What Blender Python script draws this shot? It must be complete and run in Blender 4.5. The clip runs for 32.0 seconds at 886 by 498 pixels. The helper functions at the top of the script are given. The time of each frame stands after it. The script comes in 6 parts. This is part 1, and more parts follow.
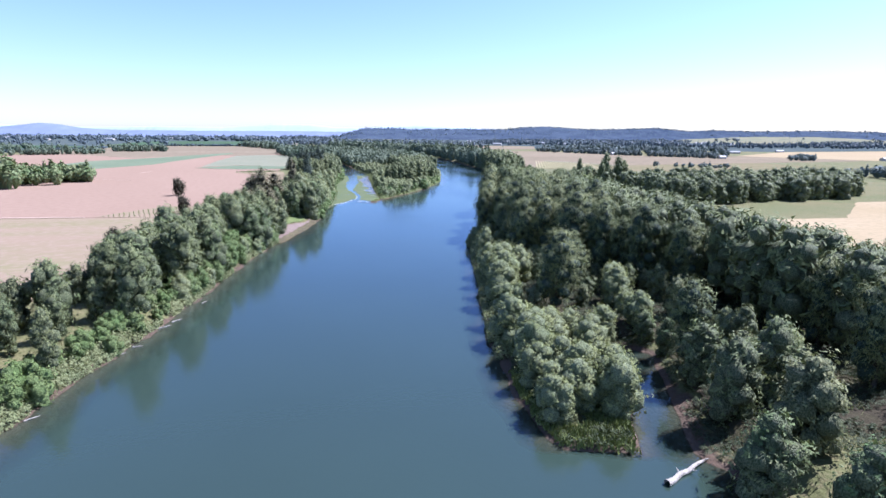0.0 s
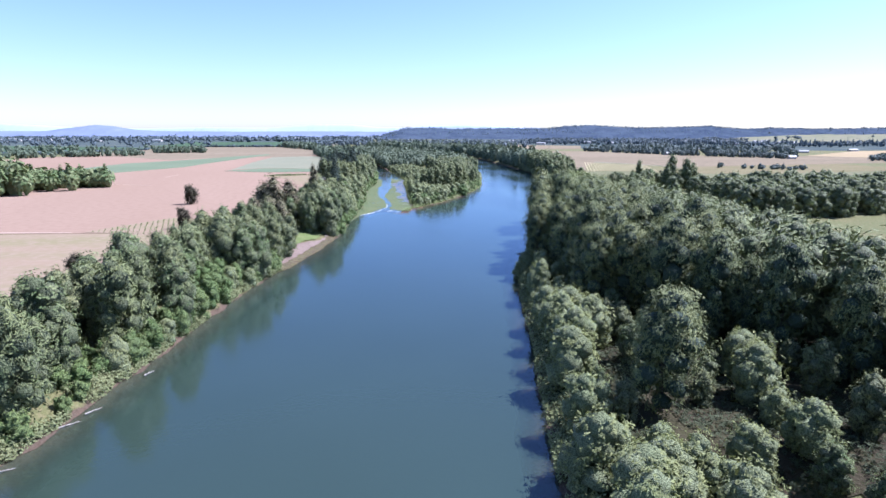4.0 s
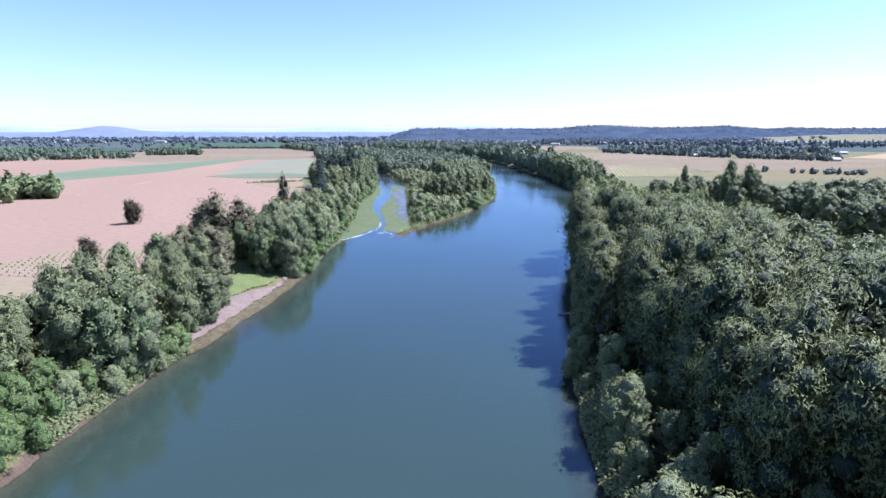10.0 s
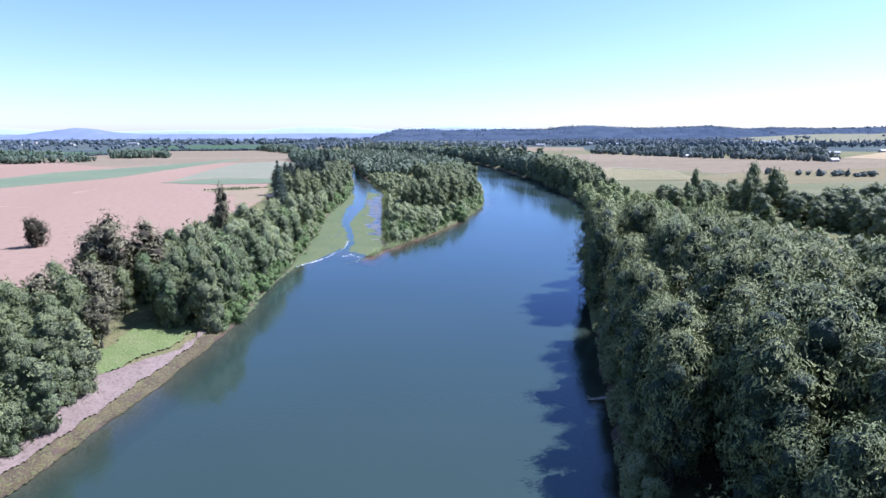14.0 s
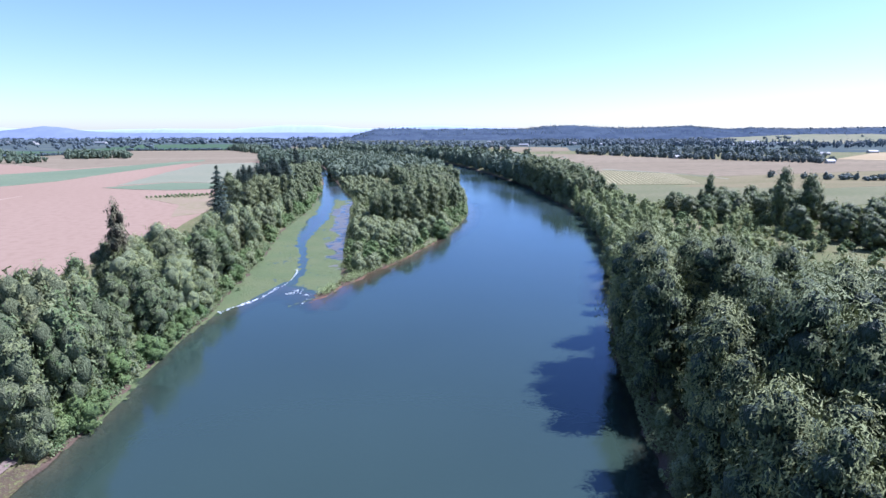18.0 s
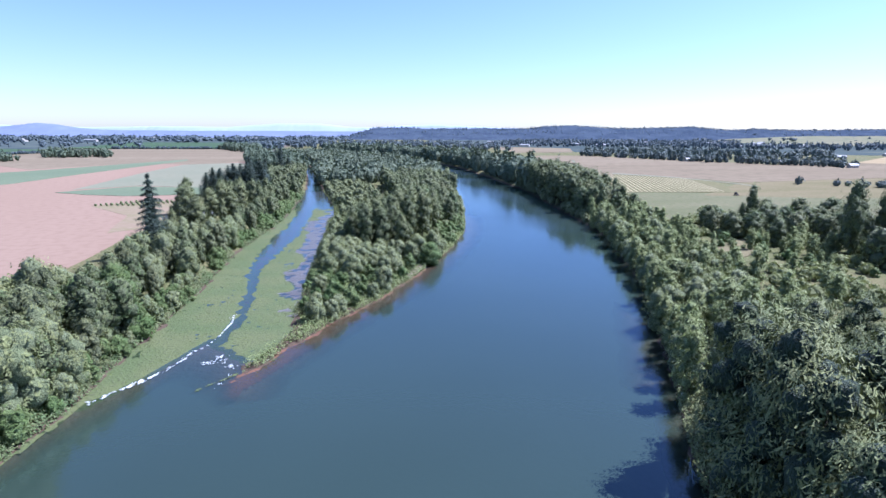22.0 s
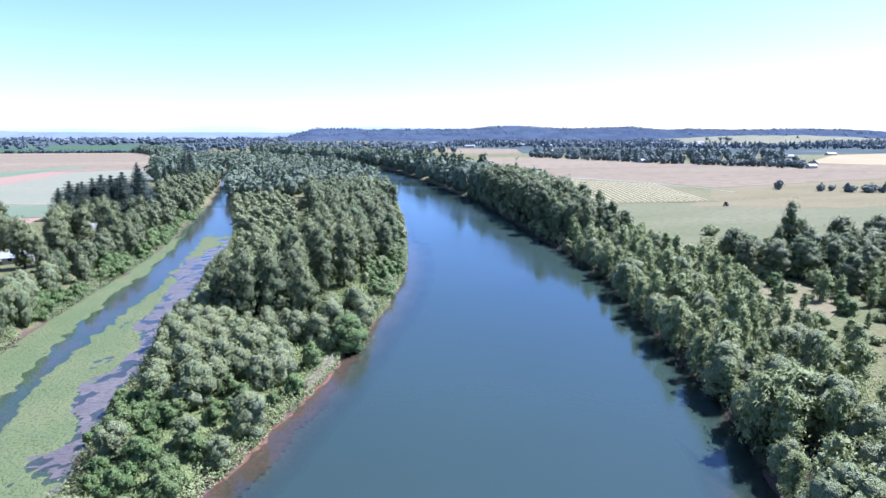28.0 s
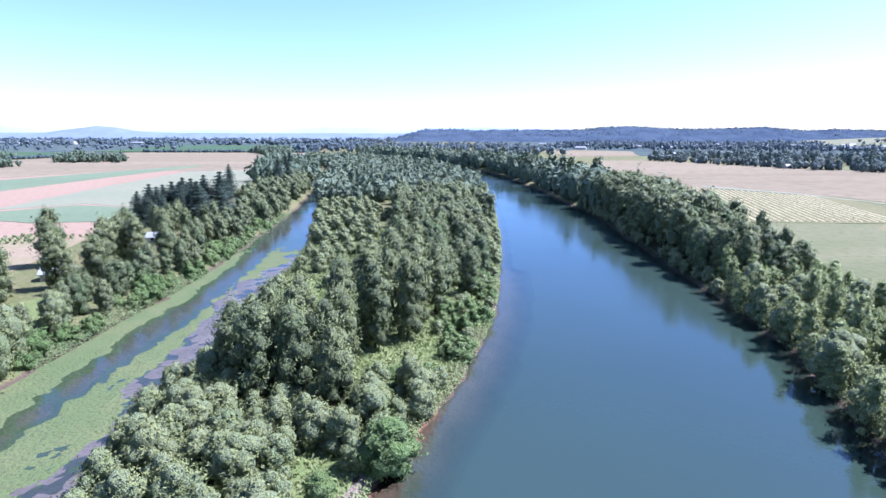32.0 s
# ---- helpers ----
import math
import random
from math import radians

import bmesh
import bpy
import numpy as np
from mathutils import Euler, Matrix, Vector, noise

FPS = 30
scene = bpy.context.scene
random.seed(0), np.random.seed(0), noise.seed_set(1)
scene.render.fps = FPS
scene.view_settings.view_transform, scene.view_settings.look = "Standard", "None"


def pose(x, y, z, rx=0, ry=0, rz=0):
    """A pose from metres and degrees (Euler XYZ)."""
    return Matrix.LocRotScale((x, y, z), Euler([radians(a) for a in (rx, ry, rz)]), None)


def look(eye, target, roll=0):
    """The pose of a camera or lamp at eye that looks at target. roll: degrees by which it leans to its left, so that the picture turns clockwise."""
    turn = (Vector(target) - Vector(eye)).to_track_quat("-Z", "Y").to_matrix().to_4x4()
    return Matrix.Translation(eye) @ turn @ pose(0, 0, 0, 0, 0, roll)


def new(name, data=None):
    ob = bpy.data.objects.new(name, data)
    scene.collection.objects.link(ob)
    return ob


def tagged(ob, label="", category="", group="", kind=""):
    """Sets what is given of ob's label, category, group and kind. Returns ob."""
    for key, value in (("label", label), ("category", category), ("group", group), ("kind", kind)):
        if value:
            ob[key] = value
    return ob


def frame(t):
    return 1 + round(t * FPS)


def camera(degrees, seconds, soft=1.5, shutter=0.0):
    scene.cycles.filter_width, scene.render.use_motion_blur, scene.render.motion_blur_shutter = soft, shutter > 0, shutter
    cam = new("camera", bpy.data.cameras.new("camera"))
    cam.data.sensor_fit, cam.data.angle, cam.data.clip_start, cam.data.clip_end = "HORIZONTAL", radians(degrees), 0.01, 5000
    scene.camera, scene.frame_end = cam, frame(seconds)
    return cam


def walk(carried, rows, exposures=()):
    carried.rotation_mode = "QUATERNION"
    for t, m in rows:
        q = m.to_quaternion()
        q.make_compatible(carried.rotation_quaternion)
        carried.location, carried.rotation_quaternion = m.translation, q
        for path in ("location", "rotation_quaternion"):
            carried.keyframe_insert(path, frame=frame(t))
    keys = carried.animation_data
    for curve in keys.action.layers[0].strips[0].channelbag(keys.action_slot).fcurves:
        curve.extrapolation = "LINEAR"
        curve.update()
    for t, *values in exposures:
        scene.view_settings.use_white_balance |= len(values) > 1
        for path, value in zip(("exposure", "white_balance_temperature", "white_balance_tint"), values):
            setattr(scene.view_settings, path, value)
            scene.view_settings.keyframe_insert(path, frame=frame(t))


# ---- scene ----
cam = camera(77.98, 32.0, soft=1.5)
# seconds, x, y, z, yaw, pitch, roll
ROWS = [
    (0, -0.01, 0, 49.83, -6.01, -12.03, 0.39), (0.5, 1.07, 6.26, 49.86, -5.73, -12.04, 0.37), (1, 1.93, 12.59, 49.91, -4.61, -12.05, 0.32),
    (1.5, 2.64, 19.02, 49.96, -4.15, -12.06, 0.26), (2, 3.21, 25.55, 50.01, -3.81, -12.08, 0.19), (2.5, 3.72, 32.15, 50.07, -3.55, -12.1, 0.13),
    (3, 4.21, 38.82, 50.13, -3.32, -12.11, 0.08), (3.5, 4.75, 45.48, 50.21, -2.28, -12.1, 0.02), (5.5, 6.46, 71.57, 50.38, -1.19, -12.15, 0.03),
    (6, 6.63, 78.28, 50.28, -1.06, -12.18, 0.06), (6.5, 6.77, 85.06, 50.24, -1.01, -12.17, 0.07), (7, 6.98, 91.72, 50.23, -0.97, -12.15, 0.08),
    (7.5, 7.21, 98.27, 50.24, -0.89, -12.13, 0.07), (8, 7.49, 104.61, 50.25, -0.8, -12.11, 0.07), (8.5, 7.81, 110.84, 50.26, -0.78, -12.08, 0.05),
    (9, 8.18, 117.11, 50.24, -0.78, -12.06, 0.02), (9.5, 8.61, 123.48, 50.21, -0.68, -12.05, -0.02), (10, 9.12, 129.97, 50.16, -0.6, -12.06, -0.07),
    (10.5, 9.68, 136.57, 50.13, -0.48, -12.07, -0.15), (11, 10.23, 143.11, 50.1, -0.33, -12.07, -0.26), (11.5, 10.72, 149.58, 50.04, -0.2, -12.06, -0.35),
    (12, 11.1, 156.02, 49.92, -0.08, -12.03, -0.4), (12.5, 11.33, 162.38, 49.76, -0.07, -11.99, -0.43), (13, 11.47, 168.71, 49.61, -0.44, -11.98, -0.41),
    (13.5, 11.67, 175.13, 49.54, -1.49, -11.96, -0.34), (14, 11.96, 181.57, 49.58, -2.25, -11.96, -0.27), (14.5, 12.45, 188.14, 49.73, -2.37, -11.96, -0.21),
    (16.5, 14.03, 214.77, 49.81, -2.84, -12.05, -0.13), (17, 14.68, 221.58, 49.67, -3.3, -12.06, -0.13), (17.5, 15.52, 228.34, 49.57, -4.1, -12.04, -0.14),
    (18, 16.42, 234.92, 49.53, -4.2, -12.02, -0.13), (18.5, 17.43, 241.4, 49.57, -4.25, -12.02, -0.1), (19, 18.52, 247.81, 49.69, -4.23, -12.02, -0.07),
    (19.5, 19.59, 254.16, 49.84, -4.17, -12.02, -0.07), (20, 20.6, 260.55, 49.99, -4.15, -12.04, -0.08), (20.5, 21.49, 267.04, 50.1, -4.16, -12.07, -0.03),
    (21, 22.27, 273.63, 50.18, -4.18, -12.09, 0.05), (21.5, 22.97, 280.4, 50.21, -4.24, -12.09, 0.16), (22, 23.57, 287.22, 50.19, -4.31, -12.09, 0.24),
    (22.5, 24.11, 294.02, 50.14, -4.23, -12.09, 0.3), (23, 24.56, 300.73, 50.1, -3.96, -12.09, 0.34), (23.5, 24.98, 307.37, 50.08, -5.13, -12.08, 0.36),
    (24, 25.49, 313.96, 50.08, -6.28, -12.08, 0.39), (24.5, 26.16, 320.59, 50.06, -6.69, -12.09, 0.41), (25, 26.98, 327.16, 49.99, -7.64, -12.09, 0.42),
    (25.5, 28.02, 333.72, 49.85, -8.88, -12.06, 0.41), (27.5, 33.29, 362.41, 49.96, -10.2, -12.01, 0.11), (28, 34.62, 369.69, 50, -10.07, -12.01, 0.04),
    (28.5, 35.85, 376.96, 50.05, -9.98, -12.03, 0.01), (29, 37.05, 384.14, 50.08, -9.92, -12.05, 0.01), (29.5, 38.25, 391.14, 50.09, -9.89, -12.03, -0.01),
    (30, 39.44, 397.86, 50.11, -9.82, -11.98, -0.02), (30.5, 40.66, 404.05, 50.1, -9.61, -11.94, -0.01), (31, 41.77, 409.56, 50.07, -6.24, -11.91, 0.03),
    (31.5, 42.72, 414.41, 50.01, -1.49, -11.9, 0.06), (32, 43.45, 418.47, 49.89, 0.97, -11.93, 0.06),
]
PATH = []
for t, x, y, z, yaw, pitch, roll in ROWS:
    yaw_r, pit_r = radians(yaw), radians(pitch)
    ahead = Vector((-math.sin(yaw_r) * math.cos(pit_r), math.cos(yaw_r) * math.cos(pit_r), math.sin(pit_r)))
    PATH.append((t, look((x, y, z), Vector((x, y, z)) + ahead * 100, roll)))
walk(cam, PATH, ((0, 1.36, 5400, 23), (3, 1.34, 5400, 23), (9, 1.31, 5350, 23), (13, 1.26, 5300, 23), (19, 1.20, 5200, 23), (24, 1.25, 5220, 23), (25.5, 1.33, 5220, 23), (28, 1.55, 5180, 23), (30, 1.62, 5180, 23), (32, 1.60, 5180, 23)))

# ---- light ----
SUN_AZ, SUN_EL = 13.0, 54.0          # degrees from +x towards +y; elevation
world = bpy.data.worlds.new("world")
scene.world = world
world.use_nodes = True
wn = world.node_tree
sky = wn.nodes.new("ShaderNodeTexSky")
sky.sky_type = "NISHITA"
sky.sun_disc = False
sky.sun_elevation = radians(SUN_EL)
sky.sun_rotation = radians(90 - SUN_AZ)
sky.altitude = 60
sky.air_density = 1.0
sky.dust_density = 0.5
sky.ozone_density = 2.8
wn.nodes["Background"].inputs["Strength"].default_value = 0.08
wn.links.new(sky.outputs[0], wn.nodes["Background"].inputs["Color"])
sun = new("sun", bpy.data.lights.new("sun", "SUN"))
sun.data.energy = 5.0
sun.data.angle = radians(0.53)
sun.data.color = (1.0, 0.95, 0.87)
az, el = radians(SUN_AZ), radians(SUN_EL)
sun.matrix_world = look((0, 0, 400), Vector((0, 0, 400)) - Vector((math.cos(az) * math.cos(el), math.sin(az) * math.cos(el), math.sin(el))))


# ---- materials ----
def nodes_of(name, rough=0.9, spec=0.3):
    m = bpy.data.materials.new(name)
    m.use_nodes = True
    nt = m.node_tree
    b = nt.nodes["Principled BSDF"]
    b.inputs["Roughness"].default_value = rough
    b.inputs["Specular IOR Level"].default_value = spec
    return m, nt, b


def noise_fac(nt, scale, detail=4.0, lo=0.35, hi=0.65, stretch=None, rot=0.0):
    geo = nt.nodes.new("ShaderNodeNewGeometry")
    src = geo.outputs["Position"]
    if stretch:
        mp = nt.nodes.new("ShaderNodeMapping")
        mp.inputs["Rotation"].default_value = (0, 0, radians(rot))
        mp.inputs["Scale"].default_value = stretch
        # turn first, then stretch
        mp.vector_type = "TEXTURE"
        mp.inputs["Scale"].default_value = tuple(1.0 / v for v in stretch)
        nt.links.new(src, mp.inputs["Vector"])
        src = mp.outputs["Vector"]
    n = nt.nodes.new("ShaderNodeTexNoise")
    n.inputs["Scale"].default_value = scale
    n.inputs["Detail"].default_value = detail
    nt.links.new(src, n.inputs["Vector"])
    r = nt.nodes.new("ShaderNodeMapRange")
    r.inputs["From Min"].default_value = lo
    r.inputs["From Max"].default_value = hi
    nt.links.new(n.outputs["Fac"], r.inputs["Value"])
    return r.outputs["Result"]


def mixc(nt, fac, a, b, blend="MIX"):
    mx = nt.nodes.new("ShaderNodeMix")
    mx.data_type = "RGBA"
    mx.blend_type = blend
    for sock, v in ((mx.inputs[0], fac), (mx.inputs[6], a), (mx.inputs[7], b)):
        if hasattr(v, "links"):
            nt.links.new(v, sock)
        elif isinstance(v, (int, float)):
            sock.default_value = v
        else:
            sock.default_value = (*v, 1)
    return mx.outputs[2]


def bump(nt, b, height, strength, distance):
    bp = nt.nodes.new("ShaderNodeBump")
    bp.inputs["Strength"].default_value = strength
    bp.inputs["Distance"].default_value = distance
    nt.links.new(height, bp.inputs["Height"])
    nt.links.new(bp.outputs[0], b.inputs["Normal"])


def surface(name, c1, c2, c3, big, small, rough=0.9, spec=0.2, relief=0.3, stretch=None, rot=0.0):
    """A ground-like surface: c1 and c2 in large patches, c3 as fine grain."""
    m, nt, b = nodes_of(name, rough, spec)
    f1 = noise_fac(nt, big, 5, 0.38, 0.62, stretch, rot)
    f2 = noise_fac(nt, small, 4, 0.45, 0.75)
    base = mixc(nt, f1, c1, c2)
    nt.links.new(mixc(nt, f2, base, c3), b.inputs["Base Color"])
    if relief:
        bump(nt, b, f2, relief, 0.3)
    return m


def leaf_material(name, c1, c2, c3, warm=0.06, cut=0.0, tall=1.0, speck=0.3, fine=6.5):
    """Foliage: hue differs between plants and between leaf sprays; some light passes through."""
    m, nt, b = nodes_of(name, 0.62, 0.20)
    info = nt.nodes.new("ShaderNodeObjectInfo")
    geo = nt.nodes.new("ShaderNodeNewGeometry")
    c = mixc(nt, info.outputs["Random"], c1, c2)
    rr = nt.nodes.new("ShaderNodeMapRange")
    rr.inputs["From Min"].default_value = 0.45
    rr.inputs["From Max"].default_value = 1.0
    rr.inputs["To Max"].default_value = 0.6
    nt.links.new(geo.outputs["Random Per Island"], rr.inputs["Value"])
    c = mixc(nt, rr.outputs[0], c, c3)
    f = noise_fac(nt, 0.22, 2, 0.4, 0.65)
    c = mixc(nt, f, c, mixc(nt, 0.55, c, c2))
    g = noise_fac(nt, fine, 3, 0.40, 0.58, (1.0, 1.0, tall))
    c = mixc(nt, g, mixc(nt, speck, c, (0.018, 0.032, 0.010)), c)
    nt.links.new(c, b.inputs["Base Color"])
    bump(nt, b, noise_fac(nt, fine, 3, 0.3, 0.7, (1.0, 1.0, tall)), 0.9 if "solid" in name else 0.7, 0.30 if "solid" in name else 0.12)
    tr = nt.nodes.new("ShaderNodeBsdfTranslucent")
    nt.links.new(mixc(nt, 0.5, c, (0.16, 0.20, 0.05)), tr.inputs["Color"])
    ms = nt.nodes.new("ShaderNodeMixShader")
    ms.inputs[0].default_value = warm
    nt.links.new(b.outputs[0], ms.inputs[1])
    nt.links.new(tr.outputs[0], ms.inputs[2])
    shown = ms.outputs[0]
    if cut:
        # ragged outline: gaps between the single leaves of a spray
        gap = nt.nodes.new("ShaderNodeBsdfTransparent")
        rag = nt.nodes.new("ShaderNodeMixShader")
        nt.links.new(noise_fac(nt, fine, 2, cut - 0.02, cut + 0.02, (1.0, 1.0, tall)), rag.inputs[0])
        nt.links.new(gap.outputs[0], rag.inputs[1])
        nt.links.new(shown, rag.inputs[2])
        shown = rag.outputs[0]
    nt.links.new(shown, nt.nodes["Material Output"].inputs["Surface"])
    return m


M = {}
M["cottonwood_leaf"] = leaf_material("cottonwood_leaf", (0.110, 0.145, 0.063), (0.197, 0.217, 0.090), (0.229, 0.252, 0.123), tall=0.45)
M["willow_leaf"] = leaf_material("willow_leaf", (0.227, 0.262, 0.106), (0.287, 0.306, 0.135), (0.329, 0.356, 0.173), warm=0.28, tall=1.0, speck=0.36)
M["maple_leaf"] = leaf_material("maple_leaf", (0.092, 0.161, 0.058), (0.216, 0.225, 0.106), (0.281, 0.305, 0.162), warm=0.16, tall=1.0)
M["fresh_leaf"] = leaf_material("fresh_leaf", (0.121, 0.202, 0.058), (0.174, 0.223, 0.078), (0.241, 0.281, 0.144), warm=0.22, tall=1.0, speck=0.36)
M["poplar_leaf"] = leaf_material("poplar_leaf", (0.244, 0.302, 0.116), (0.311, 0.352, 0.155), (0.367, 0.420, 0.211), warm=0.32, tall=0.45)
M["russet_leaf"] = leaf_material("russet_leaf", (0.165, 0.152, 0.084), (0.213, 0.194, 0.116), (0.312, 0.294, 0.189), tall=0.6)
M["plum_leaf"] = leaf_material("plum_leaf", (0.054, 0.045, 0.030), (0.066, 0.056, 0.035), (0.108, 0.094, 0.058), tall=1.0)
M["conifer_leaf"] = leaf_material("conifer_leaf", (0.034, 0.053, 0.043), (0.047, 0.069, 0.052), (0.085, 0.108, 0.085), cut=0.51, tall=1.0)
M["conifer_leaf_solid"] = leaf_material("conifer_leaf_solid", (0.034, 0.053, 0.043), (0.047, 0.069, 0.052), (0.085, 0.108, 0.085))
# far foliage: distance haze mixed into the leaf colours, bluer than near leaves
M["far_haze_leaf"] = leaf_material("far_haze_leaf", (0.092, 0.128, 0.086), (0.128, 0.158, 0.102), (0.172, 0.202, 0.138), 0.1)
M["far_dark_haze_leaf"] = leaf_material("far_dark_haze_leaf", (0.070, 0.100, 0.124), (0.098, 0.126, 0.148), (0.132, 0.158, 0.178), 0.1)
M["belt_haze_leaf"] = leaf_material("belt_haze_leaf", (0.088, 0.122, 0.122), (0.122, 0.152, 0.146), (0.165, 0.192, 0.178), 0.1)
# kept darker than other leaves: the undergrowth's shade is in the colour
M["bramble_shade_leaf"] = leaf_material("bramble_shade_leaf", (0.035, 0.051, 0.022), (0.053, 0.065, 0.031), (0.084, 0.098, 0.052), cut=0.49)
# inner crown bodies: darker leaf tones that paint in shade between sprays
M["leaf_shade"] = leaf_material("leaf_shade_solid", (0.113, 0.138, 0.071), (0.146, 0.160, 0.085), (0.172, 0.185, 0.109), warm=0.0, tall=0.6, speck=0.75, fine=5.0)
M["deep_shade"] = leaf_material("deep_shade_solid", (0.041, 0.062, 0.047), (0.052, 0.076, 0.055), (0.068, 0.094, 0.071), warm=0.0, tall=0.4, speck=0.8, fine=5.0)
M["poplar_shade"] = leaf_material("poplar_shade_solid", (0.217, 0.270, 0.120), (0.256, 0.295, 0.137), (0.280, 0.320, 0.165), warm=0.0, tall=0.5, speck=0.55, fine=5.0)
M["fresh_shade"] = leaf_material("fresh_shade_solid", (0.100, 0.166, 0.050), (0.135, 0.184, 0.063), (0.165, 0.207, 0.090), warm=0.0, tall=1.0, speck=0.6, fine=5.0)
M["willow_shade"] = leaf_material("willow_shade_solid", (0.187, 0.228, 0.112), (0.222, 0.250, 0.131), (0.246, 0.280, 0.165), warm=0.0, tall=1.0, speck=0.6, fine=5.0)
# inner body of thin crowns: twig brown, darkened so gaps read as shade
M["twig_shade"] = surface("twig_shade", (0.042, 0.036, 0.027), (0.057, 0.050, 0.036), (0.034, 0.038, 0.021), 0.6, 4.0, 0.95, 0.1, 0.5)
M["bark"] = surface("bark", (0.071, 0.059, 0.047), (0.106, 0.092, 0.074), (0.047, 0.039, 0.030), 0.6, 6.0, 0.9, 0.2, 0.5)
M["dead_wood"] = surface("dead_wood", (0.296, 0.273, 0.237), (0.368, 0.344, 0.309), (0.214, 0.184, 0.154), 0.5, 3.0, 0.85, 0.2, 0.5)
M["soil_red"] = surface("soil_red", (0.226, 0.160, 0.120), (0.246, 0.176, 0.134), (0.206, 0.144, 0.107), 0.006, 0.25, 1.0, 0.0, 0.0, (1.0, 0.25, 1.0), 20)
M["soil_tan"] = surface("soil_tan", (0.217, 0.166, 0.118), (0.186, 0.163, 0.097), (0.236, 0.182, 0.137), 0.02, 0.3, 1.0, 0.0, 0.15, (0.35, 2.2, 1.0), 8)
M["soil_mauve"] = surface("soil_mauve", (0.172, 0.142, 0.100), (0.200, 0.166, 0.118), (0.142, 0.118, 0.084), 0.004, 0.1, 1.0, 0.0, 0.1, (0.3, 3.0, 1.0), 5)
M["crop_green"] = surface("crop_green", (0.114, 0.144, 0.090), (0.133, 0.160, 0.100), (0.099, 0.128, 0.076), 0.01, 0.3, 0.95, 0.1, 0.2)
M["crop_pale"] = surface("crop_pale", (0.165, 0.172, 0.118), (0.185, 0.180, 0.125), (0.150, 0.160, 0.108), 0.01, 0.2, 0.95, 0.1, 0.2)
M["crop_dark"] = surface("crop_dark", (0.044, 0.077, 0.042), (0.059, 0.095, 0.050), (0.036, 0.062, 0.033), 0.008, 0.15, 0.95, 0.1, 0.2)
M["pasture"] = surface("pasture", (0.108, 0.112, 0.056), (0.142, 0.134, 0.076), (0.090, 0.098, 0.048), 0.012, 0.35, 0.95, 0.1, 0.2, (0.5, 1.6, 1.0), 10)
M["hay"] = surface("hay", (0.152, 0.141, 0.082), (0.133, 0.128, 0.070), (0.171, 0.156, 0.095), 0.02, 0.4, 1.0, 0.0, 0.3)
M["straw"] = surface("straw", (0.380, 0.335, 0.205), (0.340, 0.300, 0.185), (0.410, 0.360, 0.230), 0.05, 1.5, 1.0, 0.0, 0.4)
M["gold_grass"] = surface("gold_grass", (0.274, 0.217, 0.133), (0.304, 0.243, 0.156), (0.236, 0.198, 0.122), 0.015, 0.3, 1.0, 0.0, 0.2)
M["track"] = surface("track", (0.344, 0.261, 0.201), (0.309, 0.237, 0.184), (0.284, 0.214, 0.166), 0.05, 0.6, 1.0, 0.0, 0.1)
M["reed"] = leaf_material("reed", (0.105, 0.143, 0.035), (0.137, 0.168, 0.044), (0.178, 0.203, 0.069))
M["foam"] = surface("foam", (0.646, 0.661, 0.669), (0.593, 0.623, 0.638), (0.532, 0.578, 0.608), 0.8, 4.0, 0.5, 0.4, 0.4)
M["roof_white"] = surface("roof_white", (0.274, 0.281, 0.296), (0.243, 0.251, 0.266), (0.213, 0.220, 0.228), 0.2, 2.0, 0.6, 0.3, 0.1)
M["wall_paint"] = surface("wall_paint", (0.415, 0.403, 0.379), (0.368, 0.356, 0.332), (0.332, 0.320, 0.296), 0.2, 2.0, 0.8, 0.2, 0.1)
M["wall_brown"] = surface("wall_brown", (0.154, 0.101, 0.071), (0.178, 0.119, 0.089), (0.119, 0.077, 0.059), 0.3, 2.0, 0.85, 0.2, 0.1)
M["roof_dark"] = surface("roof_dark", (0.059, 0.059, 0.065), (0.083, 0.077, 0.077), (0.047, 0.047, 0.047), 0.3, 2.0, 0.8, 0.2, 0.1)
M["window_dark"] = surface("window_dark", (0.023, 0.030, 0.038), (0.030, 0.038, 0.046), (0.038, 0.046, 0.053), 0.3, 2.0, 0.1, 0.5, 0.0)
M["machine_dark"] = surface("machine_dark", (0.038, 0.038, 0.038), (0.053, 0.046, 0.038), (0.023, 0.023, 0.023), 0.5, 3.0, 0.6, 0.3, 0.1)


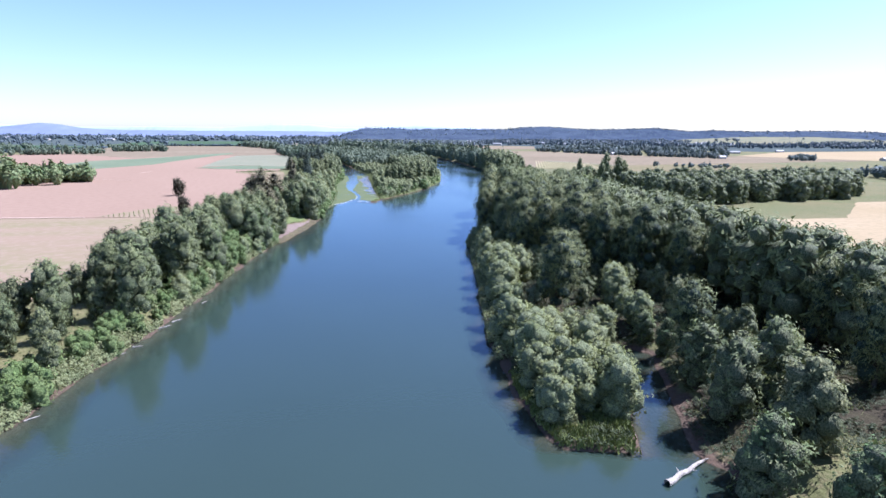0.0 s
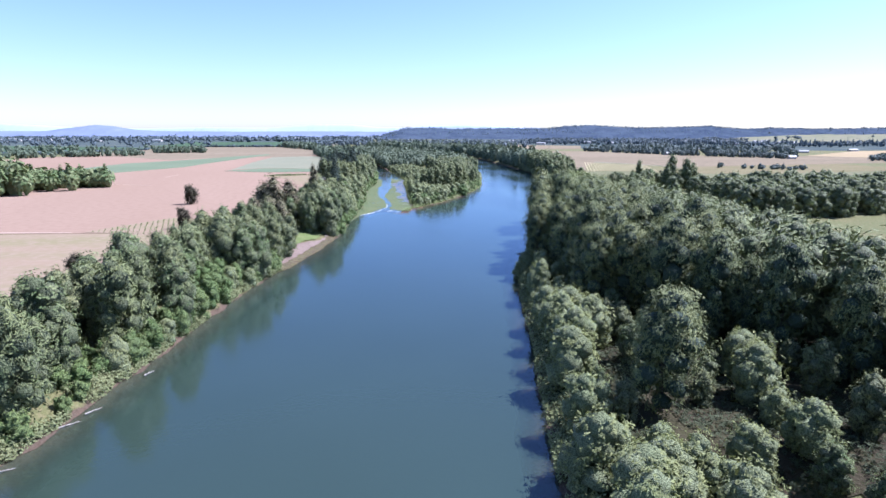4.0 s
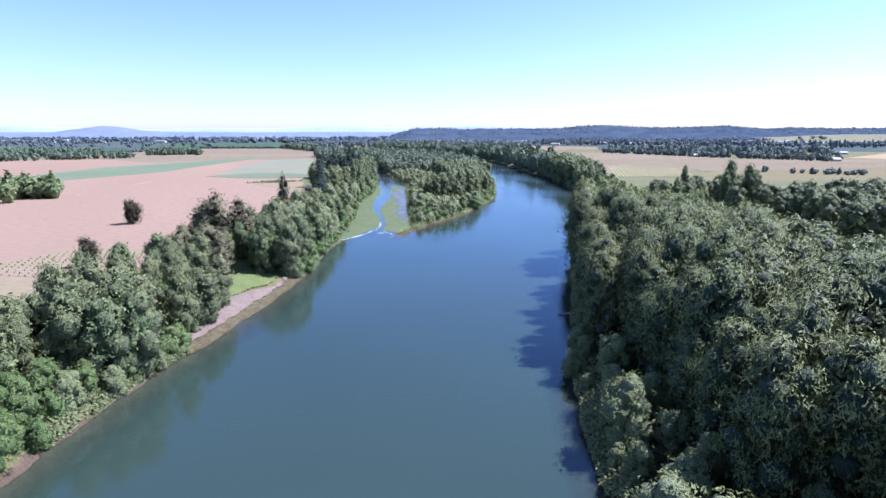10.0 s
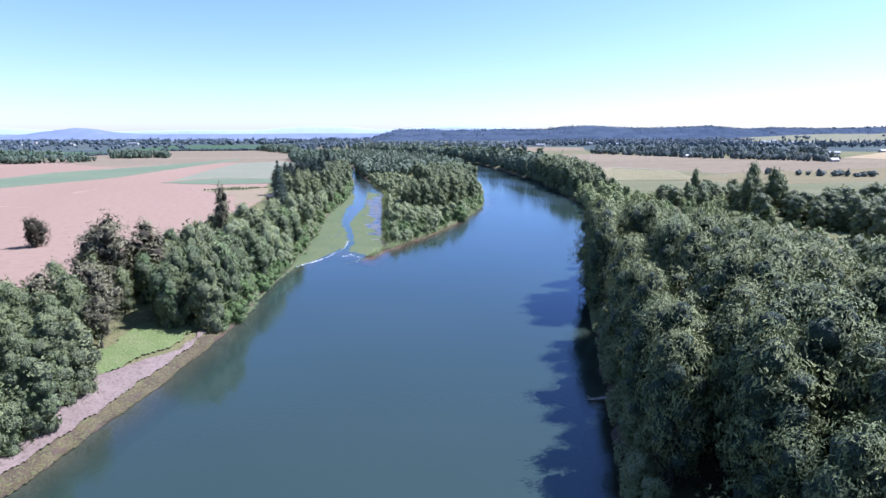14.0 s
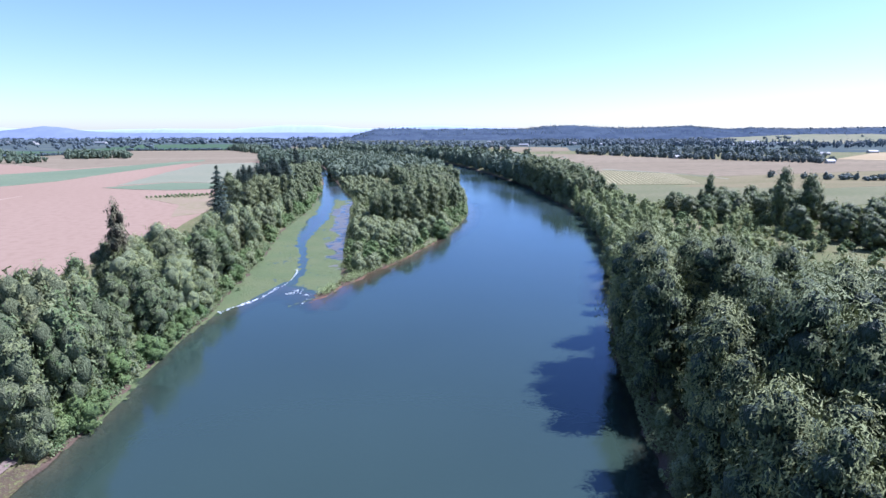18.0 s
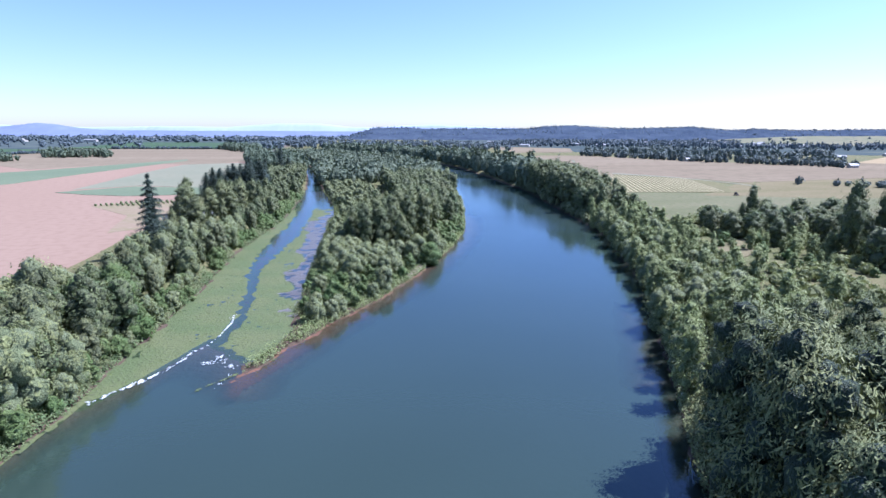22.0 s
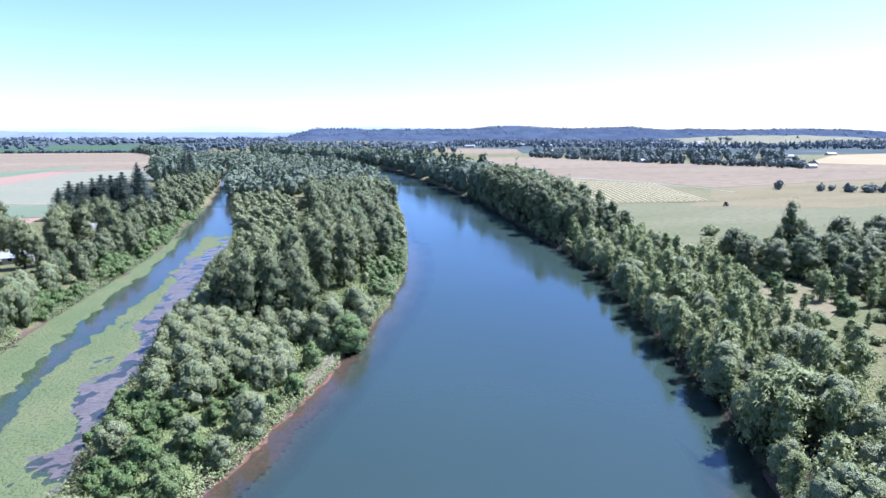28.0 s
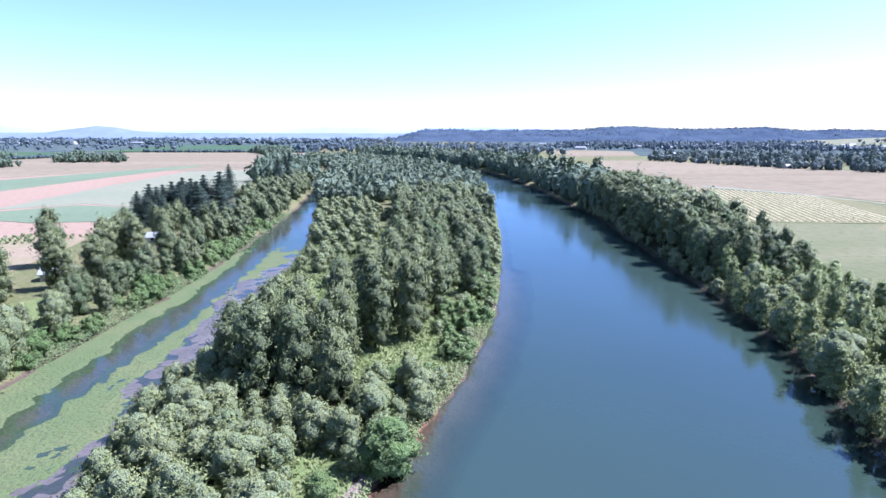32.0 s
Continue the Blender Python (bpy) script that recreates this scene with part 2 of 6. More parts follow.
def ground_material():
    """Dry grass and leaf litter; sandy and damp towards the water line."""
    m, nt, b = nodes_of("ground", 0.95, 0.15)
    grass = mixc(nt, noise_fac(nt, 0.03, 5, 0.4, 0.6), (0.119, 0.112, 0.050), (0.089, 0.101, 0.039))
    grass = mixc(nt, noise_fac(nt, 0.9, 4, 0.45, 0.7), grass, (0.154, 0.136, 0.071))
    sand = mixc(nt, noise_fac(nt, 0.15, 4, 0.4, 0.65), (0.092, 0.064, 0.046), (0.072, 0.052, 0.038))
    sand = mixc(nt, noise_fac(nt, 1.6, 3, 0.5, 0.7), sand, (0.088, 0.066, 0.050))
    geo = nt.nodes.new("ShaderNodeNewGeometry")
    sep = nt.nodes.new("ShaderNodeSeparateXYZ")
    nt.links.new(geo.outputs["Position"], sep.inputs[0])
    add = nt.nodes.new("ShaderNodeMath")
    add.operation = "MULTIPLY_ADD"
    nt.links.new(noise_fac(nt, 0.25, 4, 0.3, 0.7), add.inputs[0])
    add.inputs[1].default_value = -0.6
    nt.links.new(sep.outputs[2], add.inputs[2])
    r = nt.nodes.new("ShaderNodeMapRange")
    r.inputs["From Min"].default_value = 0.15
    r.inputs["From Max"].default_value = 0.55
    nt.links.new(add.outputs[0], r.inputs["Value"])
    bed = nt.nodes.new("ShaderNodeMapRange")
    bed.inputs["From Min"].default_value = -0.02
    bed.inputs["From Max"].default_value = -0.10
    nt.links.new(sep.outputs[2], bed.inputs["Value"])
    algae = mixc(nt, noise_fac(nt, 0.2, 4, 0.4, 0.65), (0.135, 0.112, 0.084), (0.105, 0.094, 0.068))
    land = mixc(nt, r.outputs[0], sand, grass)
    nt.links.new(mixc(nt, bed.outputs[0], land, algae), b.inputs["Base Color"])
    bump(nt, b, noise_fac(nt, 1.2, 5, 0.3, 0.7), 0.5, 0.4)
    return m


M["ground"] = ground_material()
M["sand"] = surface("sand", (0.165, 0.125, 0.106), (0.190, 0.148, 0.127), (0.122, 0.092, 0.075), 0.12, 1.5, 0.95, 0.15, 0.4)
M["sward"] = surface("sward", (0.101, 0.136, 0.044), (0.131, 0.154, 0.059), (0.154, 0.166, 0.083), 0.15, 1.8, 0.95, 0.1, 0.6)
M["mud"] = surface("mud", (0.090, 0.074, 0.074), (0.118, 0.098, 0.094), (0.071, 0.071, 0.042), 0.12, 0.9, 0.3, 0.5, 0.3)
M["algae"] = surface("algae", (0.088, 0.066, 0.034), (0.058, 0.040, 0.028), (0.112, 0.120, 0.040), 0.35, 2.2, 0.7, 0.3, 0.5)
M["red_algae"] = surface("red_algae", (0.165, 0.078, 0.052), (0.118, 0.064, 0.042), (0.092, 0.062, 0.040), 0.2, 1.2, 0.8, 0.2, 0.4)
M["weed"] = surface("weed", (0.082, 0.112, 0.042), (0.106, 0.124, 0.050), (0.066, 0.074, 0.042), 0.09, 1.6, 0.8, 0.25, 0.5)


def water_material():
    """Turbid river water: a clear skin over a green murk, so that the bed shows where it is shallow."""
    m = bpy.data.materials.new("water")
    m.use_nodes = True
    nt = m.node_tree
    nt.nodes.remove(nt.nodes["Principled BSDF"])
    at = nt.nodes.new("ShaderNodeAttribute")
    at.attribute_name = "depth"
    ramp = nt.nodes.new("ShaderNodeMapRange")
    ramp.inputs["From Min"].default_value = 0.0
    ramp.inputs["From Max"].default_value = 1.3
    ramp.inputs["To Min"].default_value = 0.14
    nt.links.new(at.outputs["Fac"], ramp.inputs["Value"])
    clear = nt.nodes.new("ShaderNodeBsdfTransparent")
    clear.inputs["Color"].default_value = (0.80, 0.86, 0.82, 1)
    murk = nt.nodes.new("ShaderNodeBsdfDiffuse")
    c = mixc(nt, noise_fac(nt, 0.012, 3, 0.35, 0.65), (0.0245, 0.0405, 0.031), (0.0275, 0.0455, 0.036))
    nt.links.new(c, murk.inputs["Color"])
    body = nt.nodes.new("ShaderNodeMixShader")
    nt.links.new(ramp.outputs[0], body.inputs[0])
    nt.links.new(clear.outputs[0], body.inputs[1])
    nt.links.new(murk.outputs[0], body.inputs[2])
    gloss = nt.nodes.new("ShaderNodeBsdfGlossy")
    gloss.inputs["Roughness"].default_value = 0.12
    ruffle = nt.nodes.new("ShaderNodeMapRange")
    nt.links.new(noise_fac(nt, 0.022, 4, 0.42, 0.62, (1.0, 0.45, 1.0), 12), ruffle.inputs["Value"])
    ruffle.inputs["To Min"].default_value = 0.06
    ruffle.inputs["To Max"].default_value = 0.17
    nt.links.new(ruffle.outputs[0], gloss.inputs["Roughness"])
    gloss.inputs["Color"].default_value = (0.63, 0.76, 1.0, 1)
    fr = nt.nodes.new("ShaderNodeFresnel")
    fr.inputs["IOR"].default_value = 1.56
    bp = nt.nodes.new("ShaderNodeBump")
    bp.inputs["Strength"].default_value = 0.05
    bp.inputs["Distance"].default_value = 0.35
    wave = nt.nodes.new("ShaderNodeMath")
    wave.operation = "ADD"
    nt.links.new(noise_fac(nt, 0.9, 3, 0.2, 0.8), wave.inputs[0])
    nt.links.new(noise_fac(nt, 0.10, 4, 0.2, 0.8, (1.0, 0.4, 1.0)), wave.inputs[1])
    nt.links.new(wave.outputs[0], bp.inputs["Height"])
    nt.links.new(bp.outputs[0], gloss.inputs["Normal"])
    nt.links.new(bp.outputs[0], fr.inputs["Normal"])
    out = nt.nodes.new("ShaderNodeMixShader")
    nt.links.new(fr.outputs[0], out.inputs[0])
    nt.links.new(body.outputs[0], out.inputs[1])
    nt.links.new(gloss.outputs[0], out.inputs[2])
    nt.links.new(out.outputs[0], nt.nodes["Material Output"].inputs["Surface"])
    return m


M["water"] = water_material()


# ---- mesh helpers ----
def mesh_of(name, verts, polys, materials, which=None, smooth=False):
    """A mesh from an (n, 3) array and a list of face arrays, each (m, 3) or (m, 4)."""
    me = bpy.data.meshes.new(name)
    verts = np.asarray(verts, np.float32)
    polys = [np.asarray(p, np.int32) for p in polys if len(p)]
    loops = np.concatenate([p.ravel() for p in polys])
    totals = np.concatenate([np.full(len(p), p.shape[1], np.int32) for p in polys])
    me.vertices.add(len(verts))
    me.vertices.foreach_set("co", verts.ravel())
    me.loops.add(len(loops))
    me.loops.foreach_set("vertex_index", loops)
    me.polygons.add(len(totals))
    me.polygons.foreach_set("loop_start", np.concatenate([[0], np.cumsum(totals)[:-1]]).astype(np.int32))
    me.polygons.foreach_set("loop_total", totals)
    if which is not None:
        me.polygons.foreach_set("material_index", np.asarray(which, np.int32))
    me.polygons.foreach_set("use_smooth", np.full(len(totals), smooth) if isinstance(smooth, bool) else np.asarray(smooth, bool))
    for m in materials if isinstance(materials, (list, tuple)) else [materials]:
        me.materials.append(m)
    me.update(calc_edges=True)
    me.validate()
    return me


def part(name, me, parent, label=""):
    ob = new(name, me)
    ob.parent = parent
    return tagged(ob, label)


def structure(name, me, label, category):
    return tagged(new(name, me), label, category, kind="structure")


# ---- the lie of the land ----
def line(*pts):
    ys, xs = zip(*pts)
    return lambda y: np.interp(y, ys, xs)


left_bank = line((-300, -90), (-60, -72), (60, -66), (106, -64), (123, -61), (155, -58), (180, -56), (203, -55), (229, -53), (245, -50), (260, -46), (281, -42.5),
                 (301, -40), (325, -38.5), (350, -40), (385, -38), (410, -40), (440, -40), (480, -43), (510, -46), (540, -46), (600, -45), (650, -49), (700, -53),
                 (780, -61), (850, -72), (920, -83), (1000, -98), (1150, -130), (1400, -240), (1800, -420))
right_bank = line((-300, 60), (-60, 50), (60, 50), (71, 51), (74, 40), (77, 27), (98, 24), (126, 25), (158, 28.5), (176, 31), (198, 33), (215, 34.5), (245, 39), (272, 46),
                  (296, 52), (346, 64), (366, 71), (400, 84), (430, 94), (450, 102), (476, 108), (500, 113), (545, 124), (590, 126), (630, 127), (690, 129),
                  (752, 132), (815, 127), (900, 122), (1000, 113), (1075, 104), (1144, 87), (1250, 45), (1400, -40), (1800, -330))
isle_right = line((393, -12), (413, -3), (433, 7), (446, 15), (458, 20), (473, 27), (484, 31), (504, 38), (523, 45), (551, 52), (565, 55), (587, 58), (650, 64),
                  (750, 70), (850, 73), (950, 68), (1050, 52), (1150, 25), (1250, -20), (1400, -120), (1800, -400))
isle_left = line((393, -12), (419, -5.5), (430, -6), (457, -7.5), (473, -9), (500, -11), (546, -13.5), (598, -18), (620, -17), (660, -22), (720, -34), (760, -43),
                 (815, -53), (850, -61), (919, -73), (1000, -88), (1150, -119), (1400, -228), (1800, -410))
thread_left = line((430, -22.4), (433, -22.3), (447, -24.5), (469, -28.4), (499, -34.8), (525, -37), (552, -38.4), (588, -39), (620, -41), (650, -45), (813, -63), (900, -80))
thread_right = line((430, -19.6), (433, -19.5), (447, -21.2), (469, -25.2), (492, -28.5), (529, -28.2), (557, -27.4), (601, -30.4), (634, -32.5), (697, -40), (813, -55), (900, -70))


def wobble(x, y, s, seed=0.0):
    return (np.sin(x * s * 1.3 + y * s * 0.7 + seed) + np.sin(-x * s * 0.6 + y * s * 1.9 + 2.1 * seed + 1) + np.sin(x * s * 2.7 + y * s * 2.3 + seed * 3.3)) / 3


def shore(x, y):
    """Metres out into the water (positive) or up the land (negative), and whether it is the island's land."""
    j = wobble(x, y, 0.25) * 0.9 + wobble(x, y, 0.9, 2) * 0.3
    dl, dr = x - left_bank(y), right_bank(y) - x
    isle = np.maximum(np.maximum(isle_left(y) - x, x - isle_right(y)), (394 - y))
    d = np.minimum(np.minimum(dl, dr), isle) + j
    # the backwater behind the spit
    best = np.full(np.shape(x), 1e9)
    for (ax, ay), (bx, by) in (((42, 66), (47, 84)), ((47, 84), (56, 112))):
        t = np.clip(((x - ax) * (bx - ax) + (y - ay) * (by - ay)) / ((bx - ax) ** 2 + (by - ay) ** 2), 0, 1)
        best = np.minimum(best, np.hypot(x - ax - t * (bx - ax), y - ay - t * (by - ay)))
    d = np.maximum(d, 4.2 - best + 0.4 * j)
    return d, (isle < 0)


def height(x, y):
    x, y = np.asarray(x, float), np.asarray(y, float)
    d, isle = shore(x, y)
    up = np.maximum(-d, 0)
    left = x < 0.5 * (left_bank(y) + right_bank(y))
    top = np.where(isle, 1.7, np.where(left, 4.0, 3.5))
    reach = np.where(isle, 7.0, 5.0)
    beach = left & (y > 236) & (y < 318)
    reach = np.where(beach, 16.0, reach)
    top = np.where(~isle & ~left & (y < 125) & (x < 58), 1.4, top)
    z = top * (1 - np.exp(-up / reach))
    z = z + np.where(up > 1, 0.25 * wobble(x, y, 0.11, 1) * np.minimum(up / 20, 1), 0)
    z = np.where(np.abs(up) > 45, top, z)
    deep = -np.minimum(np.maximum(d, 0) * np.where(left & (y < 340), 0.13, 0.22), 2.6)
    deep = np.where((x > -12) & (x < 90) & (y > 385) & (y < 620) & (x > isle_left(y)), -np.minimum(np.maximum(d - 4.0, 0) * 0.13 + np.minimum(np.maximum(d, 0), 4.0) * 0.06, 2.6), deep)
    lip = np.interp(x, (-45, -36, -30, -24, -16, -10, -5, 0), (370, 379, 393, 412, 404, 398, 404, 414))
    riffle = (x < isle_left(np.maximum(y, 419)) + 6) & (y < 760) & (x < 6) & (y > 330)
    deep = np.where(riffle, np.maximum(deep, -0.20 - 0.065 * np.maximum(lip - y, 0)), deep)
    return np.where(d > 0, deep, z)


def steps(*runs):
    out = []
    for a, b, s in runs:
        out += list(np.arange(a, b, s))
    return np.array(sorted(set(round(v, 3) for v in out)))


gx = steps((-4900, -1000, 300), (-1000, -300, 70), (-300, -110, 15), (-110, 175, 2.5), (175, 300, 12), (300, 1000, 70), (1000, 4901, 300))
gy = steps((-1500, -100, 140), (-100, 30, 13), (30, 560, 2.6), (560, 940, 5.5), (940, 1500, 20), (1500, 4901, 170))
X, Y = np.meshgrid(gx, gy)
Z = height(X, Y)
nx, ny = len(gx), len(gy)
idx = np.arange(nx * ny).reshape(ny, nx)
quads = np.stack([idx[:-1, :-1], idx[:-1, 1:], idx[1:, 1:], idx[1:, :-1]], -1).reshape(-1, 4)
verts = np.stack([X, Y, Z], -1).reshape(-1, 3)
structure("ground", mesh_of("ground", verts, [quads], M["ground"], smooth=True), "flat river plain of dry grass with sandy banks", "ground")

# water: the same grid where the land dips below it
zq = Z.reshape(-1)[quads]
wet = quads[(zq.min(1) < 0.05) & (np.abs(verts[quads[:, 0], 1]) < 1900)]
used, inv = np.unique(wet, return_inverse=True)
wv = verts[used].copy()
depth = -wv[:, 2]
wv[:, 2] = 0
wm = mesh_of("river", wv, [inv.reshape(-1, 4)], M["water"], smooth=True)
da = wm.attributes.new("depth", "FLOAT", "POINT")
da.data.foreach_set("value", np.maximum(depth, 0).astype(np.float32))
structure("water", wm, "calm green-blue river with blurred tree reflections", "river")


# ---- shallows: weed beds and mud ----
def sheet(name, x0, x1, y0, y1, s, fz, keep, material, label, category):
    ax, ay = np.meshgrid(np.arange(x0, x1, s), np.arange(y0, y1, s))
    n = np.arange(ax.size).reshape(ax.shape)
    q = np.stack([n[:-1, :-1], n[:-1, 1:], n[1:, 1:], n[1:, :-1]], -1).reshape(-1, 4)
    az_ = fz(ax, ay)
    k = keep(ax, ay).reshape(-1)
    q = q[k[q].all(1)]
    us, iv = np.unique(q, return_inverse=True)
    v = np.stack([ax, ay, az_], -1).reshape(-1, 3)[us]
    return tagged(new(name, mesh_of(name, v, [iv.reshape(-1, 4)], material, smooth=True)), label, category, kind="stuff")


def rough_noise(x, y, s, seed):
    flat = [noise.noise((a * s, b * s, seed)) for a, b in zip(np.ravel(x), np.ravel(y))]
    return np.array(flat).reshape(np.shape(x))


mud_wide = line((430, 1.5), (445, 3.5), (465, 6.5), (500, 8.5), (530, 10), (560, 10.5), (595, 12), (620, 8), (645, 2))


def weed_z(x, y):
    z = 0.055 + 0.07 * rough_noise(x, y, 0.12, 3.0) + 0.07 * rough_noise(x, y, 0.55, 7.0) + 0.04 * rough_noise(x, y, 1.4, 8.0)
    edge = np.minimum(thread_left(y) - x, 99)
    edge = np.where(x > (thread_left(y) + thread_right(y)) / 2, x - thread_right(y), edge)
    z = z - 0.5 * np.clip(1 - (edge + 5.0 + 2.2 * rough_noise(x, y, 0.2, 5.0)) / 5.5, 0, 1)
    muddy = np.clip((x - (isle_left(y) - mud_wide(y) + 6 * rough_noise(x, y, 0.09, 4.0))) / 2.5, 0, 1) * np.clip((y - 440) / 10, 0, 1)
    z = z - 0.13 * muddy
    # the lip where the shallows drop into the river
    lip = np.interp(x, (-45, -36, -30, -24, -16, -10, -5, 0), (370, 379, 393, 412, 404, 398, 404, 414))
    z = z - 0.5 * np.clip(1 - (y - lip + 2.0 * rough_noise(x, y, 0.2, 9.0)) / 7.0, 0, 1)
    return z - 0.25 * np.clip((y - 640) / 60, 0, 1)


def weed_keep(x, y):
    yy = np.maximum(y, 419)
    return (x > left_bank(y) - 2) & (x < isle_left(yy) + 1.0) & (weed_z(x, y) > -0.30)


sheet("water_weed", -62, 1, 372, 720, 0.55, weed_z, weed_keep, M["weed"], "bright green water weed lying in the shallow riffle", "water plants")
sheet("mud_flat", -40, 4, 425, 640, 1.0, lambda x, y: 0.02 + 0.12 * rough_noise(x, y, 0.25, 11.0) + 0.08 * rough_noise(x, y, 0.9, 12.0),
      lambda x, y: (x > isle_left(y) - mud_wide(y) + 6 * rough_noise(x, y, 0.09, 4.0) + 2 * rough_noise(x, y, 0.3, 4.0)) & (x < isle_left(y) + 1.5), M["mud"],
      "wet purple-brown mud flat with pools beside the island", "mud")
sheet("weed_fringe", -62, -36, 318, 400, 0.8, lambda x, y: 0.03 + 0.12 * rough_noise(x, y, 0.4, 21.0),
      lambda x, y: (x - left_bank(y) < 1.8 + 1.5 * rough_noise(x, y, 0.12, 2.0)) & (x - left_bank(y) > -2), M["weed"],
      "narrow fringe of green weed along the bank", "water plants")
sheet("algae_fringe", -64, -34, 215, 322, 0.35, lambda x, y: np.maximum(height(x, y), 0) + 0.10 + 0.12 * rough_noise(x, y, 0.5, 23.0) + 0.08 * rough_noise(x, y, 1.6, 24.0),
      lambda x, y: (x - left_bank(y) < 0.9 + 1.6 * rough_noise(x, y, 0.12, 2.0)) & (x - left_bank(y) > -3.2 + rough_noise(x, y, 0.3, 5.0)), M["algae"],
      "brownish green algae in the shallows below the beach", "water plants")
sheet("beach", -80, -40, 222, 318, 0.3, lambda x, y: height(x, y) + 0.34 + 0.05 * rough_noise(x, y, 0.5, 31.0),
      lambda x, y: (left_bank(y) - x > 2.8 + 0.8 * rough_noise(x, y, 0.25, 9.0)) & (left_bank(y) - x < 4.6 + 12.0 * np.clip((y - 244) / 24, 0, 1) * np.clip((302 - y) / 24, 0, 1) + 1.2 * rough_noise(x, y, 0.2, 8.0)), M["sand"],
      "pale pink sandy beach below the trees", "beach")
sheet("grass_bank", -84, -44, 274, 318, 0.6, lambda x, y: height(x, y) + 0.40 + 0.10 * rough_noise(x, y, 0.6, 33.0),
      lambda x, y: (left_bank(y) - x > 6.0 + 7.0 * np.clip((304 - y) / 24, 0, 1) + rough_noise(x, y, 0.25, 14.0)) & (left_bank(y) - x < 19 + 2 * rough_noise(x, y, 0.2, 6.0)), M["sward"], "short green grass above the beach", "grass")
sheet("isle_sand", 16, 42, 464, 504, 0.5, lambda x, y: height(x, y) + 0.12 + 0.05 * rough_noise(x, y, 0.5, 37.0),
      lambda x, y: (isle_right(y) - x > 0.3) & (isle_right(y) - x < 3.4 * np.clip((y - 466) / 10, 0, 1) * np.clip((502 - y) / 10, 0, 1) + 0.8 * rough_noise(x, y, 0.3, 38.0)), M["sand"],
      "small reddish sandy tongue on the island shore", "beach")
sheet("red_shelf", -22, 50, 386, 512, 0.8, lambda x, y: np.maximum(np.minimum(height(x, y), 0.0) + 0.05, -0.02 - 0.035 * np.maximum(x - isle_right(np.maximum(y, 393)), 0)) + 0.04 * rough_noise(x, y, 0.6, 58.0),
      lambda x, y: (x - isle_right(np.maximum(y, 393)) > -1.5) & (x - isle_right(np.maximum(y, 393)) < np.interp(y, (386, 394, 430, 470, 512), (3, 6, 7, 5, 2.5)) + 1.5 * rough_noise(x, y, 0.15, 57.0)), M["red_algae"],
      "rust-red algae on the shallow shelf beside the island", "water plants")
sheet("isle_grass", -22, 60, 398, 700, 1.6, lambda x, y: height(x, y) + 0.10 + 0.14 * rough_noise(x, y, 0.5, 35.0),
      lambda x, y: (isle_right(y) - x > 2.4 + rough_noise(x, y, 0.2, 3.0)) & (x - isle_left(y) > 1.5), M["sward"], "rough green grass covering the island", "grass")

# leaf litter, its tone lowered to paint in the shade under the trees
M["litter"] = surface("litter", (0.036, 0.030, 0.021), (0.044, 0.042, 0.021), (0.059, 0.050, 0.033), 0.12, 1.6, 1.0, 0.1, 0.5)
sheet("woodland_floor", 26, 170, 54, 402, 2.0, lambda x, y: height(x, y) + 0.16 + 0.10 * rough_noise(x, y, 0.5, 41.0),
      lambda x, y: (shore(x, y)[0] < -2.5) & (x - right_bank(y) > 4 + 2 * rough_noise(x, y, 0.2, 42.0)) & (x < 158 - np.maximum(y - 300, 0) * 0.25) & ~((y < 106) & (x < 44)) & (y > 66 + 14 * rough_noise(x, y, 0.05, 43.0)) & (x < 150 + 10 * rough_noise(x, y, 0.04, 44.0)), M["litter"], "leaf litter on the woodland floor, darkened to stand for shade", "leaf litter")

sheet("gravel_spit", -22, 2, 388, 412, 0.3, lambda x, y: 0.07 + 0.10 * rough_noise(x, y, 0.9, 53.0),
      lambda x, y: (np.abs((x + 17) * 13 - (y - 391) * 11) / 17.0 < 0.25 + 0.8 * rough_noise(x, y, 0.5, 54.0)) & (x > -17.5) & (x < -3.5), M["weed"],
      "thin line of gravel and weed trailing off the island tip", "gravel")

# dark sheet added where overhanging trees shade the bank, shade held in its colour
sheet("bank_floor", 66, 176, 396, 800, 2.2, lambda x, y: height(x, y) + 0.14 + 0.10 * rough_noise(x, y, 0.5, 45.0),
      lambda x, y: (x - right_bank(y) > 0.8) & (x - right_bank(y) < 15 + 8 * rough_noise(x, y, 0.05, 46.0)), M["litter"], "leaf litter on the wooded bank, dark in place of tree shade", "leaf litter")

